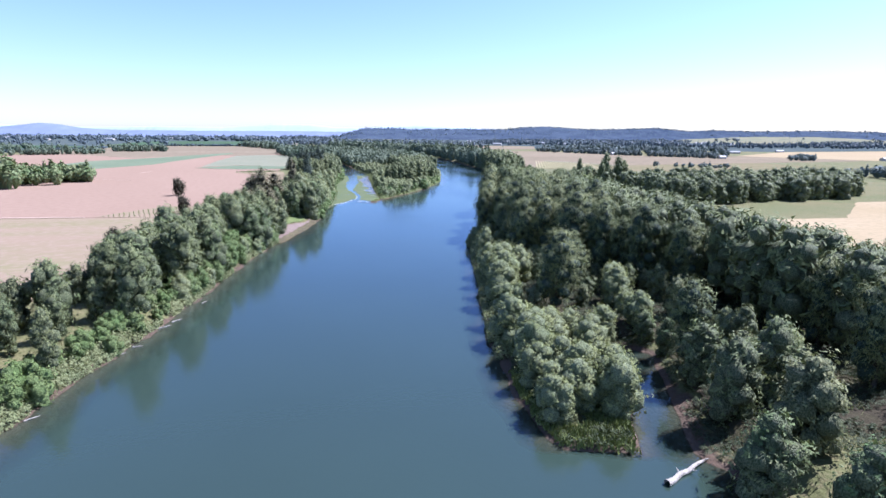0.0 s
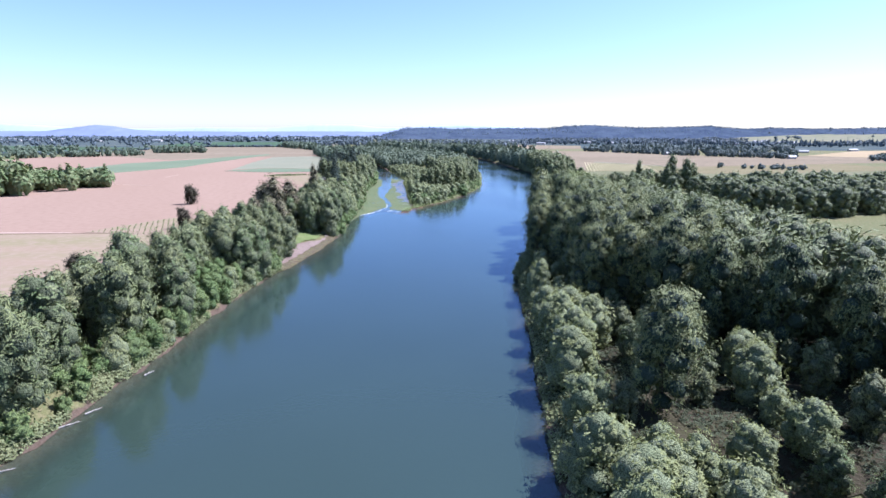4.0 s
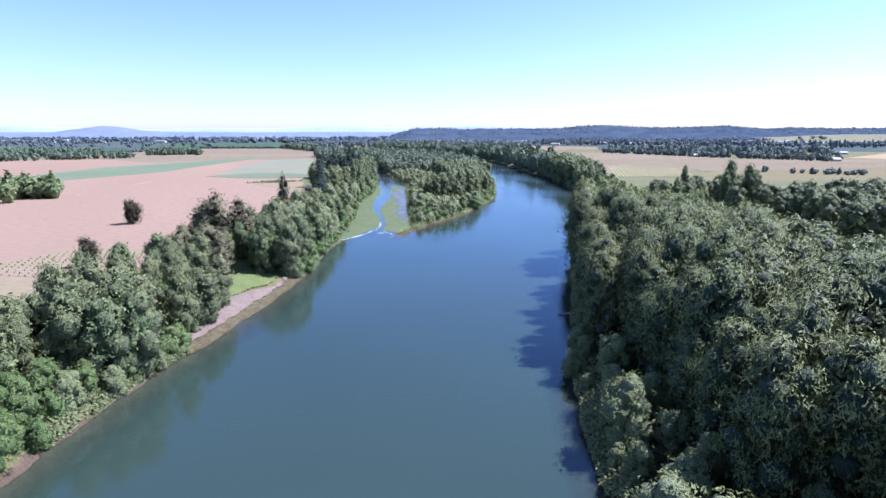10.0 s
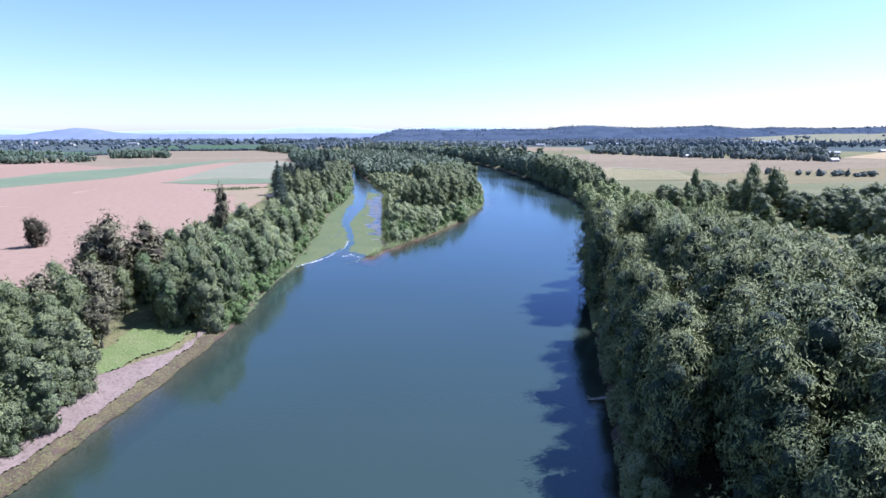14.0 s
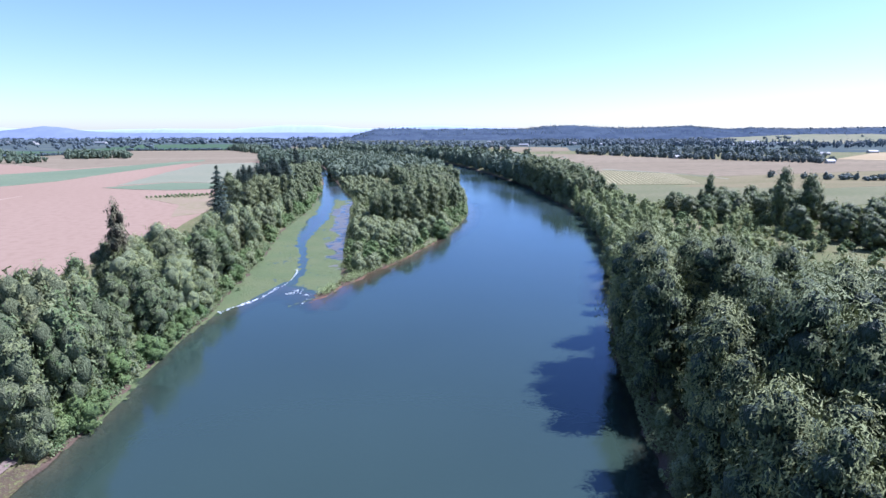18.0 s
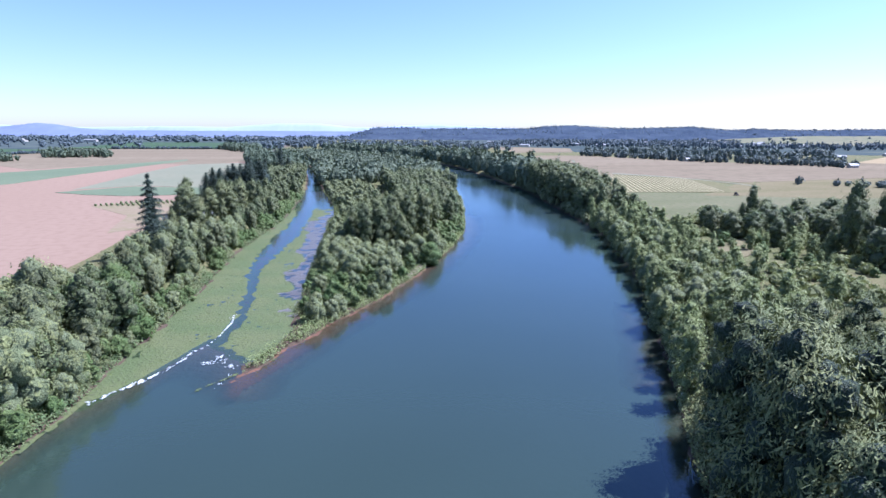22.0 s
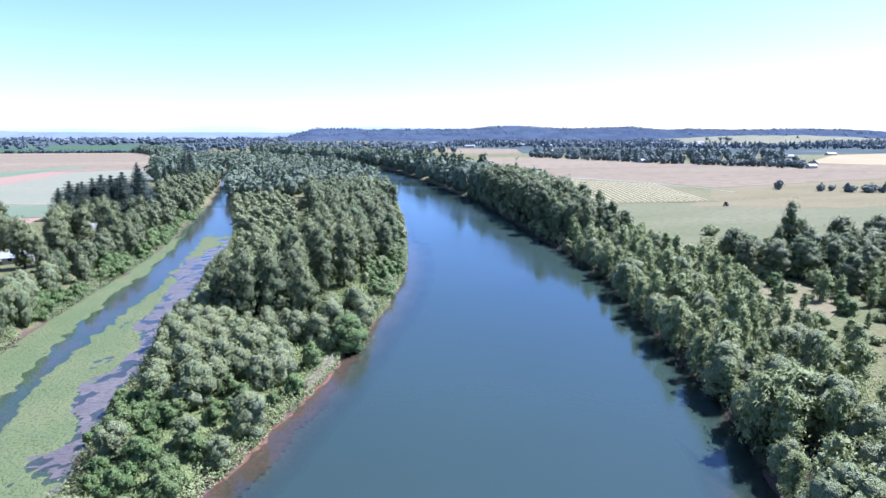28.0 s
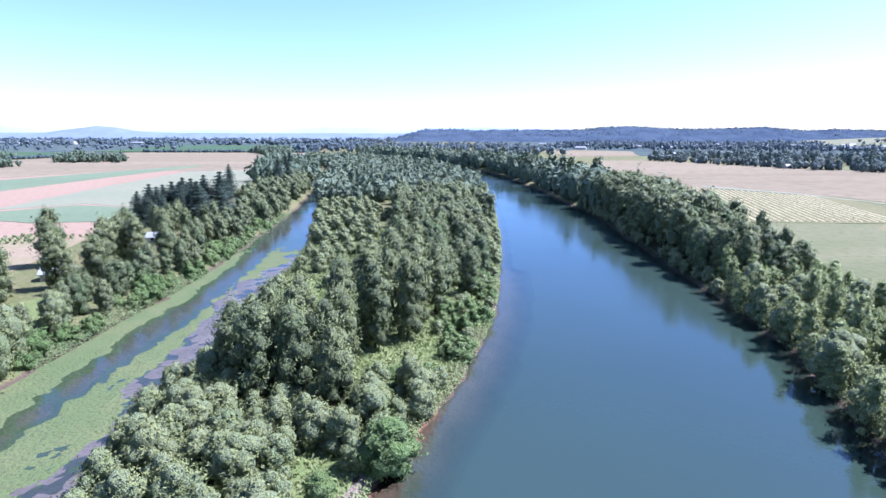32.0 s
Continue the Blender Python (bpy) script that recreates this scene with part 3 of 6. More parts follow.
# foam where the shallows spill into the river
ico = bmesh.new()
bmesh.ops.create_icosphere(ico, subdivisions=2, radius=1)
ICO_V = np.array([v.co[:] for v in ico.verts])
ICO_F = np.array([[v.index for v in f.verts] for f in ico.faces])
ico.free()
ico = bmesh.new()
bmesh.ops.create_icosphere(ico, subdivisions=1, radius=1)
ICO_V1 = np.array([v.co[:] for v in ico.verts])
ICO_F1 = np.array([[v.index for v in f.verts] for f in ico.faces])
ico.free()
rng = np.random.default_rng(7)
fv, ff = [], []
for path, wide, count in ((((-36, 386), (-32, 392), (-29, 397), (-26, 404), (-25, 412)), 0.30, 420), (((-25.5, 409), (-23, 414.5), (-22.4, 420), (-22.2, 430), (-23.4, 436)), 0.12, 260),
                          (((-23, 432), (-23.4, 437)), 0.35, 90), (((-20.5, 403), (-17.7, 404.5), (-18.3, 408), (-15, 402), (-13, 401)), 0.42, 300), (((-8.2, 402.6), (-6.8, 405)), 0.3, 60), (((-31.5, 392.5), (-28.6, 398)), 0.35, 240),
                          (((-14, 391), (-13, 398)), 0.3, 16)):
    path = np.array(path, float)
    for _ in range(count):
        k = rng.random() * (len(path) - 1)
        a = int(k)
        p = path[a] + (path[a + 1] - path[a]) * (k - a) + rng.normal(0, wide, 2)
        if noise.noise((p[0] * 1.1, p[1] * 1.1, 5)) < 0.02:
            continue
        r = rng.uniform(0.035, 0.10) * (2.0 if rng.random() < 0.08 else 1)
        k1 = min(a + 1, len(path) - 1)
        turn = math.atan2(path[k1][1] - path[a][1], path[k1][0] - path[a][0]) + rng.normal(0, 0.35)
        v = ICO_V1 * (r * rng.uniform(1.2, 4.0), r * rng.uniform(0.6, 1.0), 0.07) * (1 + 0.28 * rng.normal(size=(len(ICO_V1), 1)))
        v[:, :2] = np.stack([v[:, 0] * math.cos(turn) - v[:, 1] * math.sin(turn), v[:, 0] * math.sin(turn) + v[:, 1] * math.cos(turn)], 1)
        ff.append(ICO_F1 + len(ICO_V1) * len(fv))
        fv.append(v + (p[0], p[1], 0.05))
tagged(new("river_foam", mesh_of("river_foam", np.concatenate(fv), [np.concatenate(ff)], M["foam"], smooth=True)), "white foam where the side stream spills into the river", "foam", kind="stuff")


# ---- fields ----
def field(name, pts, z, material, label):
    """A worked field: a slab of a hand's height with an uneven edge."""
    pts = np.array(pts, float)
    rows = []
    for a, b in zip(pts, np.roll(pts, -1, 0)):
        n = max(2, int(np.hypot(*(b - a)) / 12))
        for k in range(n):
            p = a + (b - a) * k / n
            rows.append((p[0] + 0.8 * wobble(p[0], p[1], 0.2), p[1] + 0.8 * wobble(p[1], p[0], 0.17), z))
    bm = bmesh.new()
    top = [bm.verts.new(r) for r in rows]
    low = [bm.verts.new((r[0], r[1], z - 0.6)) for r in rows]
    bm.faces.new(top)
    for i in range(len(top)):
        j = (i + 1) % len(top)
        bm.faces.new((top[i], low[i], low[j], top[j]))
    bmesh.ops.recalc_face_normals(bm, faces=bm.faces)
    bmesh.ops.triangulate(bm, faces=[f for f in bm.faces if len(f.verts) > 4])
    me = bpy.data.meshes.new(name)
    bm.to_mesh(me)
    bm.free()
    me.materials.append(material)
    return structure(name, me, label, "field")


field("field_ploughed", ((-96, 308), (-160, 306), (-420, 300), (-700, 420), (-700, 1100), (-640, 1130), (-560, 1400), (-420, 1400), (-240, 1400), (-170, 1150), (-150, 900),
                         (-140, 760), (-120, 640), (-100, 560), (-90, 470), (-98, 400)), 4.10, M["soil_red"], "bare reddish ploughed field")
field("field_stubble", ((-94, 0), (-420, 0), (-420, 299), (-160, 305), (-96, 307), (-98, 250), (-96, 150)), 4.10, M["soil_tan"], "tan stubble field with faint green stripes")
field("field_far", ((-241, 1080), (-356, 1110), (-420, 980), (-560, 1100), (-700, 1180), (-720, 1740), (-290, 1740), (-230, 1500), (-215, 1200)), 4.18, M["soil_mauve"], "wide pale mauve-brown bare field")
field("field_strip", ((-330, 560), (-368, 646), (-340, 722), (-316, 793), (-319, 867), (-318, 1002), (-310, 1178), (-325, 1225), (-359, 1106), (-401, 958), (-439, 881), (-434, 731), (-470, 640), (-520, 560)), 4.26, M["crop_green"], "long tapering strip of green crop")
field("field_wedge", ((-238, 720), (-200, 766), (-146, 755), (-128, 748), (-126, 704), (-175, 695), (-206, 704)), 4.30, M["crop_green"], "small wedge of green crop beside the soil")
field("field_pale", ((-236, 740), (-261, 904), (-278, 1077), (-217, 1123), (-170, 1060), (-140, 900), (-128, 750), (-200, 774)), 4.22, M["crop_pale"], "pale green young crop")
field("field_orchard", ((-156, 309), (-134, 352), (-104, 345), (-104, 300)), 4.18, M["soil_tan"], "small tan plot planted in rows")
field("field_garden", ((-170, 640), (-146, 665), (-118, 655), (-98, 560), (-112, 545), (-128, 600)), 4.18, M["soil_tan"], "tan garden plot beside the farm")
field("field_dark_crop", ((-300, 1760), (-830, 1760), (-1000, 2500), (-420, 2500)), 5.6, M["crop_dark"], "dense dark green crop field far off")
field("farm_track", ((-420, 303), (-160, 307), (-160, 309), (-420, 306.5)), 4.22, M["track"], "pale dirt track along the field edge")
field("field_gold", ((178, 120), (520, 120), (520, 372), (330, 352), (262, 284), (196, 280), (176, 200)), 3.60, M["gold_grass"], "golden dry grass field")
field("field_pasture", ((140, 604), (152, 578), (186, 552), (300, 560), (620, 700), (620, 860), (345, 790), (268, 702), (205, 718), (146, 712), (140, 640)), 3.60, M["pasture"], "greyish green pasture")
field("field_hay", ((196, 711), (240, 708), (290, 707), (318, 770), (331, 820), (313, 846), (265, 898), (230, 820)), 3.68, M["hay"], "mown hay field with straw rows")
field("field_brown", ((146, 713), (203, 720), (229, 820), (268, 897), (331, 832), (347, 793), (620, 862), (900, 930), (760, 1130), (590, 1085), (395, 1400), (300, 1400), (170, 1000)), 3.60, M["soil_mauve"], "wide brownish dry field")
field("field_margin", ((264, 903), (272, 922), (317, 854), (334, 808), (343, 760), (338, 758), (329, 806), (312, 849)), 3.72, M["crop_pale"], "rough green margin between hay and dry field")
field("field_beyond", ((290, 1560), (430, 1580), (520, 1900), (280, 2080)), 3.60, M["soil_mauve"], "pale bare field beyond the tree belt")
field("field_side", ((760, 1135), (905, 935), (1500, 1000), (1500, 1500), (1060, 1390)), 3.60, M["gold_grass"], "dry grass field beyond the farms")

# bluish distance haze painted into the ground colour of the far meadows
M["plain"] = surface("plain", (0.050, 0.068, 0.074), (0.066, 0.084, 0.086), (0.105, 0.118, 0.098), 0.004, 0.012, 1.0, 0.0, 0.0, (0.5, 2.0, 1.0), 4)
field("field_plain", ((-760, 1190), (-1500, 1060), (-3900, 1200), (-4200, 4000), (-320, 4000), (-420, 2520), (-1020, 2520), (-850, 1750), (-730, 1740)), 4.1, M["plain"], "meadows and plots of the distant plain, haze painted into their green")
field("field_slope", ((300, 2100), (520, 1920), (440, 1600), (1050, 1420), (1500, 1510), (1510, 1000), (3900, 1200), (4200, 3900), (100, 3900)), 3.58, M["plain"], "meadows below the wooded ridge, haze painted into their green")

M["dry_grass"] = surface("dry_grass", (0.163, 0.141, 0.085), (0.137, 0.125, 0.070), (0.186, 0.160, 0.103), 0.03, 0.5, 1.0, 0.0, 0.2, (0.5, 1.6, 1.0), 10)
field("field_dry", ((252, 688), (353, 662), (620, 720), (620, 861), (346, 791), (269, 704)), 3.63, M["dry_grass"], "strip of dry tan grass between pasture and stubble")
field("field_clearing", ((136, 474), (150, 480), (166, 490), (178, 508), (172, 522), (160, 512), (146, 500), (138, 486)), 3.72, M["dry_grass"], "dry tan clearing among the scrub")
field("field_lawn", ((-56, 534), (-72, 538), (-80, 556), (-72, 566), (-58, 560)), 4.12, M["sward"], "mown green lawn beside the farm")
field("field_orchard_far", ((-771, 1244), (-702, 1478), (-800, 1690), (-1500, 1950), (-2000, 1400), (-1200, 1240)), 4.35, M["crop_dark"], "dark green orchard plot far across the plain")
for a, q in (((-420, 778), (-426, 868)), ((-266, 630), (-265, 662)), ((-266, 548), (-236, 538)), ((-410, 905), (-356, 902)), ((-300, 560), (-270, 549))):
    n = np.array((a[1] - q[1], q[0] - a[0])) / math.hypot(a[0] - q[0], a[1] - q[1])
    field("field_track", (tuple(np.array(a) - n), tuple(np.array(q) - n * 0.4), tuple(np.array(q) + n * 0.4), tuple(np.array(a) + n)), 4.16, M["track"], "pale streak of dry soil in the ploughed field")

# straw rows on the hay field
rv, rf = [], []
def cross(p, d, a, b):
    """Distance along d from p to the line through a and b."""
    e = b - a
    return ((a[0] - p[0]) * e[1] - (a[1] - p[1]) * e[0]) / (d[0] * e[1] - d[1] * e[0])


along = np.array((0.253, 0.968))
side = np.array((0.968, -0.253))
for i in range(22):
    p = np.array((200.0 + 4.0 * i, 712.0))
    reach = min(cross(p, along, np.array((265.0, 896.0)), np.array((312.0, 845.0))), cross(p, along, np.array((312.0, 845.0)), np.array((331.0, 820.0))), 999.0)
    n = max(4, int(reach / 6))
    for k in range(n):
        u, w = p + along * reach * k / n + rng.normal(0, 0.12, 2), p + along * reach * (k + 0.97) / n + rng.normal(0, 0.12, 2)
        o = side * rng.uniform(0.6, 0.95)
        base = len(rv)
        rv += [(*(u - o), 3.66), (*(u + o), 3.66), (*(w + o), 3.66), (*(w - o), 3.66), (*u, 4.05), (*w, 4.0)]
        rf += [(base, base + 4, base + 5, base + 3), (base + 4, base + 1, base + 2, base + 5)]
tagged(new("straw_rows", mesh_of("straw_rows", np.array(rv), [np.array(rf)], M["straw"])), "parallel pale rows of cut straw lying on the hay field", "hay", kind="stuff")


# ---- plants ----
def tube(points, radii, sides=6):
    points, v, f = np.array(points, float), [], []
    for k, (p, r) in enumerate(zip(points, radii)):
        d = points[min(k + 1, len(points) - 1)] - points[max(k - 1, 0)]
        d = d / (np.linalg.norm(d) + 1e-9)
        u = np.cross(d, (0.3, 1, 0.1))
        u /= np.linalg.norm(u)
        w = np.cross(d, u)
        for s in range(sides):
            a = 2 * math.pi * s / sides
            v.append(p + r * (math.cos(a) * u + math.sin(a) * w))
    for k in range(len(points) - 1):
        for s in range(sides):
            t = (s + 1) % sides
            f.append((k * sides + s, k * sides + t, (k + 1) * sides + t, (k + 1) * sides + s))
    return np.array(v), np.array(f)


def joined(pieces):
    v, f, n = [], [], 0
    for a, b in pieces:
        v.append(a)
        f.append(b + n)
        n += len(a)
    return np.concatenate(v), np.concatenate(f)


def sprays(centres, out, size, r, droop=0.0, upright=0.0, slim=0.6):
    """Leaf sprays: bent diamonds at the centres, facing roughly outwards."""
    n = len(centres)
    nrm = out * 1.0 + r.normal(size=(n, 3)) * 0.38 + (0, 0, max(0.35 - 0.28 * upright, 0.0))
    nrm /= np.linalg.norm(nrm, axis=1, keepdims=True)
    along = r.normal(size=(n, 3)) + (0, 0, upright - droop)
    along -= nrm * (along * nrm).sum(1, keepdims=True)
    along /= np.linalg.norm(along, axis=1, keepdims=True) + 1e-9
    across = np.cross(nrm, along)
    s = size * r.uniform(0.6, 1.35, (n, 1))
    bend = nrm * s * r.uniform(-0.3, 0.15, (n, 1))
    v = np.stack([centres - along * s * 0.5 + across * s * slim * 0.5, centres + along * s * 0.6 + bend, centres - along * s * 0.4 - across * s * slim * 0.5], 1).reshape(-1, 3)
    return v, np.arange(3 * n).reshape(n, 3)[:, ::-1]


def soft_shaded(me, at, out, n, r, lift=0.0, calm=0.2):
    """Leaf sprays take the light as the rounded crown does, with a little scatter; the body is smooth."""
    whole = (at - at.mean(0)) / at.std(0)
    whole /= np.linalg.norm(whole, axis=1, keepdims=True) + 1e-9
    nv = (0.6 - 0.3 * lift) * out + (0.5 - 0.3 * lift) * whole + (0, 0, 0.08 + 0.5 * lift) + r.normal(0, calm + 0.15 * lift, at.shape)
    nv /= np.linalg.norm(nv, axis=1, keepdims=True)
    corner = np.empty(len(me.loops) * 3, np.float32)
    me.corner_normals.foreach_get("vector", corner)
    corner = corner.reshape(-1, 3)
    corner[:3 * n] = np.repeat(nv, 3, 0)
    me.normals_split_custom_set(corner.tolist())
    return me


def crown(lobes, count, size, r, material, name, droop=0.0, upright=0.0, slim=0.6, core=0.66, clump=8, loose=0.45, inner=None, lift=0.0, calm=0.2):
    """lobes: rows of x, y, z, radius across, radius up. A rough inner body, toned as shade, under many leaf sprays."""
    lobes = np.array(lobes, float)
    share = (lobes[:, 3] * (lobes[:, 3] + lobes[:, 4]))
    share = np.maximum((share / share.sum() * count).astype(int), 6)
    cv, co, cores = [], [], []
    for (x, y, z, a, b), n in zip(lobes, share):
        d = r.normal(size=(max(n // clump, 2), 3))
        d[:, 2] += 0.25
        d /= np.linalg.norm(d, axis=1, keepdims=True)
        d = np.repeat(d, clump, 0)
        n = len(d)
        ph = r.uniform(0, 6, 3)
        lump = 1 + 0.16 * np.sin(d[:, :1] * 4 + ph[0]) + 0.14 * np.sin(d[:, 1:2] * 5 + ph[1]) + 0.12 * np.sin(d[:, 2:] * 5 + ph[2])
        rad = lump * (0.74 + 0.36 * np.repeat(r.random((n // clump, 1)), clump, 0))
        cv.append(np.array((x, y, z)) + d * rad * (a, a, b) + r.normal(0, loose, (n, 3)))
        co.append(d)
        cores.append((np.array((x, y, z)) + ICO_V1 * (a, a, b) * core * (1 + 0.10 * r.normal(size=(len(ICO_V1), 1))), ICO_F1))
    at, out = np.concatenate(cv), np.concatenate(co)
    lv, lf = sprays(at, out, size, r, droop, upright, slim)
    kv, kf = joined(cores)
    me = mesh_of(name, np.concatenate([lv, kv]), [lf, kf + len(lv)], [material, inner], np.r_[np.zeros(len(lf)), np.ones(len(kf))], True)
    return soft_shaded(me, at, out, len(lf), r, lift, calm)


def trunk_of(h, r0, lobes, r, lean=0.03):
    bend = r.normal(0, lean, 2)
    pts = [(bend[0] * h * f * f, bend[1] * h * f * f, h * f - 0.4) for f in (0, 0.15, 0.4, 0.7, 0.92)]
    pieces = [tube(pts, [r0 * 1.5, r0, r0 * 0.75, r0 * 0.45, r0 * 0.12])]
    for x, y, z, a, b in lobes[:6]:
        s = np.array(pts[1]) * 0.4 + np.array((0, 0, max(0.25 * h, z - 0.35 * h)))
        e = np.array((x, y, z))
        pieces.append(tube([s, (s + e) / 2 + (0, 0, -0.04 * h), e], [r0 * 0.45, r0 * 0.3, r0 * 0.08], 4))
    return joined(pieces)


def broad(kind, seed, h, wide, lobes_n, count, size, material, low=0.22, droop=0.0, upright=0.0, slim=0.6, pointed=0.5, trunk_r=None, **leafing):
    """Trunk and crown meshes of a broad-leaved tree or bush of height h."""
    r = np.random.default_rng(seed)
    lobes = []
    for k in range(lobes_n):
        f = (k + 0.5) / lobes_n
        z = h * (low + (0.93 - low) * f)
        fall = 0.72 + 0.28 * f / 0.45 if f < 0.45 else math.sqrt(max(0.05, 1 - ((f - 0.45) / 0.62) ** 2)) ** (2 * pointed)
        ring = wide * fall * r.uniform(0.30, 0.58) * (0.25 if f > 0.9 else 1)
        a = k * 2.4 + r.uniform(-0.5, 0.5)
        size_l = wide * r.uniform(0.40, 0.58) * (0.62 + 0.38 * fall)
        lobes.append((ring * math.cos(a), ring * math.sin(a), z - size_l * 0.3, size_l, size_l * r.uniform(0.85, 1.25)))
    lobes.append((0, 0, h * (low + 1) / 2, wide * 0.5, h * (1 - low) * 0.40))
    tv, tf = trunk_of(h * 0.92, trunk_r or h * 0.016, lobes, r)
    return mesh_of(kind + "_trunk", tv, [tf], M["bark"], smooth=True), crown(lobes, count, size, r, material, kind + "_crown", droop, upright, slim, **leafing)


def conifer(seed, h, wide, count, size):
    r = np.random.default_rng(seed)
    cv, co = [], []
    tiers = 15
    cores = []
    for k in range(tiers):
        f = k / (tiers - 1)
        z0 = h * (0.10 + 0.88 * f)
        rad = wide * (1 - f) ** 0.55 * r.uniform(0.82, 1.15) + 0.25
        n = int(count / tiers * (1.55 - 1.1 * f))
        arms = max(5, int(11 - 4 * f))
        a = np.floor(r.random(n) * arms) * 2 * math.pi / arms + r.normal(0, 0.34, n) + k
        q = np.sqrt(r.random(n))
        cv.append(np.stack([np.cos(a) * rad * q, np.sin(a) * rad * q, z0 - 0.34 * rad * q + r.normal(0, 0.15, n)], 1))
        co.append(np.stack([np.cos(a) * 0.5, np.sin(a) * 0.5, np.full(n, 0.7)], 1))
        cores.append((np.array((0, 0, z0 - 0.25 * rad)) + ICO_V1 * (rad * 0.55, rad * 0.55, h / tiers * 0.75), ICO_F1))
    lv, lf = sprays(np.concatenate(cv), np.concatenate(co), size, r, 0.4, 0, 0.5)
    kv, kf = joined(cores)
    tv, tf = tube([(0, 0, -0.4), (0, 0, h * 0.4), (0, 0, h * 0.98)], [h * 0.016, h * 0.011, 0.03])
    return mesh_of("conifer_trunk", tv, [tf], M["bark"], smooth=True), mesh_of("conifer_crown", np.concatenate([lv, kv]), [lf, kf + len(lv)], [M["conifer_leaf"], M["conifer_leaf_solid"]], np.r_[np.zeros(len(lf)), np.ones(len(kf))])


LIB = {
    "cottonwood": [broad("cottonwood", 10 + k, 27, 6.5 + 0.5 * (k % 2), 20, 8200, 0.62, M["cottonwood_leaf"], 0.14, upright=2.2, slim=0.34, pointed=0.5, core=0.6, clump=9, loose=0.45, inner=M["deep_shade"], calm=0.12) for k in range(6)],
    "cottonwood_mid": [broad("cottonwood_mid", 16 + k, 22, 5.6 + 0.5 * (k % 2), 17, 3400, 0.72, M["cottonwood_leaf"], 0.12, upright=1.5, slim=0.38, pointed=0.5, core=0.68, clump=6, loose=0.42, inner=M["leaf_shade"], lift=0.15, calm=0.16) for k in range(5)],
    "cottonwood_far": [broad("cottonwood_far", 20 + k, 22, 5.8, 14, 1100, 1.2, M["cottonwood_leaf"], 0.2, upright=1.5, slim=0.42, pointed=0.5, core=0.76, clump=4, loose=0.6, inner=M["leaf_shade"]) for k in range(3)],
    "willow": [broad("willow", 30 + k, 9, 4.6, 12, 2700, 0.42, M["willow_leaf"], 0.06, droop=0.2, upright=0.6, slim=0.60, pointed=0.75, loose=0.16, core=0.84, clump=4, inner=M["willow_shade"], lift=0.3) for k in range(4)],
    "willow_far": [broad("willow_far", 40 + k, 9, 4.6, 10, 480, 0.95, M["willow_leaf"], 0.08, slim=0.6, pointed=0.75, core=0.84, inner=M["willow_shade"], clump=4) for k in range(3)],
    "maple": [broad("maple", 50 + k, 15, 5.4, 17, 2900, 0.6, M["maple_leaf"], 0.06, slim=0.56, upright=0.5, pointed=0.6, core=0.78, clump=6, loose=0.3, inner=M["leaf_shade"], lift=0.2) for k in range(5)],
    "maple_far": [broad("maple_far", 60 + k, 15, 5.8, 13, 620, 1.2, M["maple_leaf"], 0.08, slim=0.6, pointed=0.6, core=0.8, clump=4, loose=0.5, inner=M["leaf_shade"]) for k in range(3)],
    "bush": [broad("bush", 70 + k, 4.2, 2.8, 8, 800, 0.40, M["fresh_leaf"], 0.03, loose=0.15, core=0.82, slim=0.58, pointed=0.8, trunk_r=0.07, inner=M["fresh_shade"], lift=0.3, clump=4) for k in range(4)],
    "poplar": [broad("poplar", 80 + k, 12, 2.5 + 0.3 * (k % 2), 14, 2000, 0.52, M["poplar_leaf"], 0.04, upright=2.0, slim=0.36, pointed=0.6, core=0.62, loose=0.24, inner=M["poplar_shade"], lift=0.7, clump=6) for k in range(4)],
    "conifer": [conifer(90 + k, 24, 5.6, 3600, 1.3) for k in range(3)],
    "russet": [broad("russet", 97 + k, 22, 5.0, 16, 3200, 0.7, M["russet_leaf"], 0.2, upright=1.0, slim=0.42, pointed=0.5, core=0.55, clump=12, loose=0.5, inner=M["twig_shade"], lift=0.2) for k in range(2)],
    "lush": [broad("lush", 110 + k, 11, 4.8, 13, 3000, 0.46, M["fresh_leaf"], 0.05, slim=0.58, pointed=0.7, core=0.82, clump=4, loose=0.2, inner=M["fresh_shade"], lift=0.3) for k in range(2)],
    "plum": [broad("plum", 95, 12, 5.0, 12, 3000, 0.6, M["plum_leaf"], 0.14, slim=0.5, pointed=0.7, core=0.62, clump=12, inner=M["twig_shade"])],
}
WORDS = {
    "cottonwood": ("tall cottonwood with a ragged dark green crown", "tree", "river woodland"),
    "willow": ("rounded grey-green willow on the river bank", "tree", "river woodland"),
    "maple": ("dense broad-leaved tree with a full green crown", "tree", "river woodland"),
    "bush": ("low bright green bush at the water's edge", "bush", "bank bushes"),
    "poplar": ("slender young poplar with a light green crown", "tree", "young poplars"),
    "conifer": ("dark blue-green fir with a narrow spire", "tree", "firs"),
    "russet": ("tall tree with a thin reddish-brown crown", "tree", "river woodland"),
    "lush": ("full bright green leafy tree on the bank", "tree", "river woodland"),
    "plum": ("lone dark reddish-brown tree standing in the field", "tree", "field trees"),
}
PLANTED = []
MADE = {}
GROVES = {}


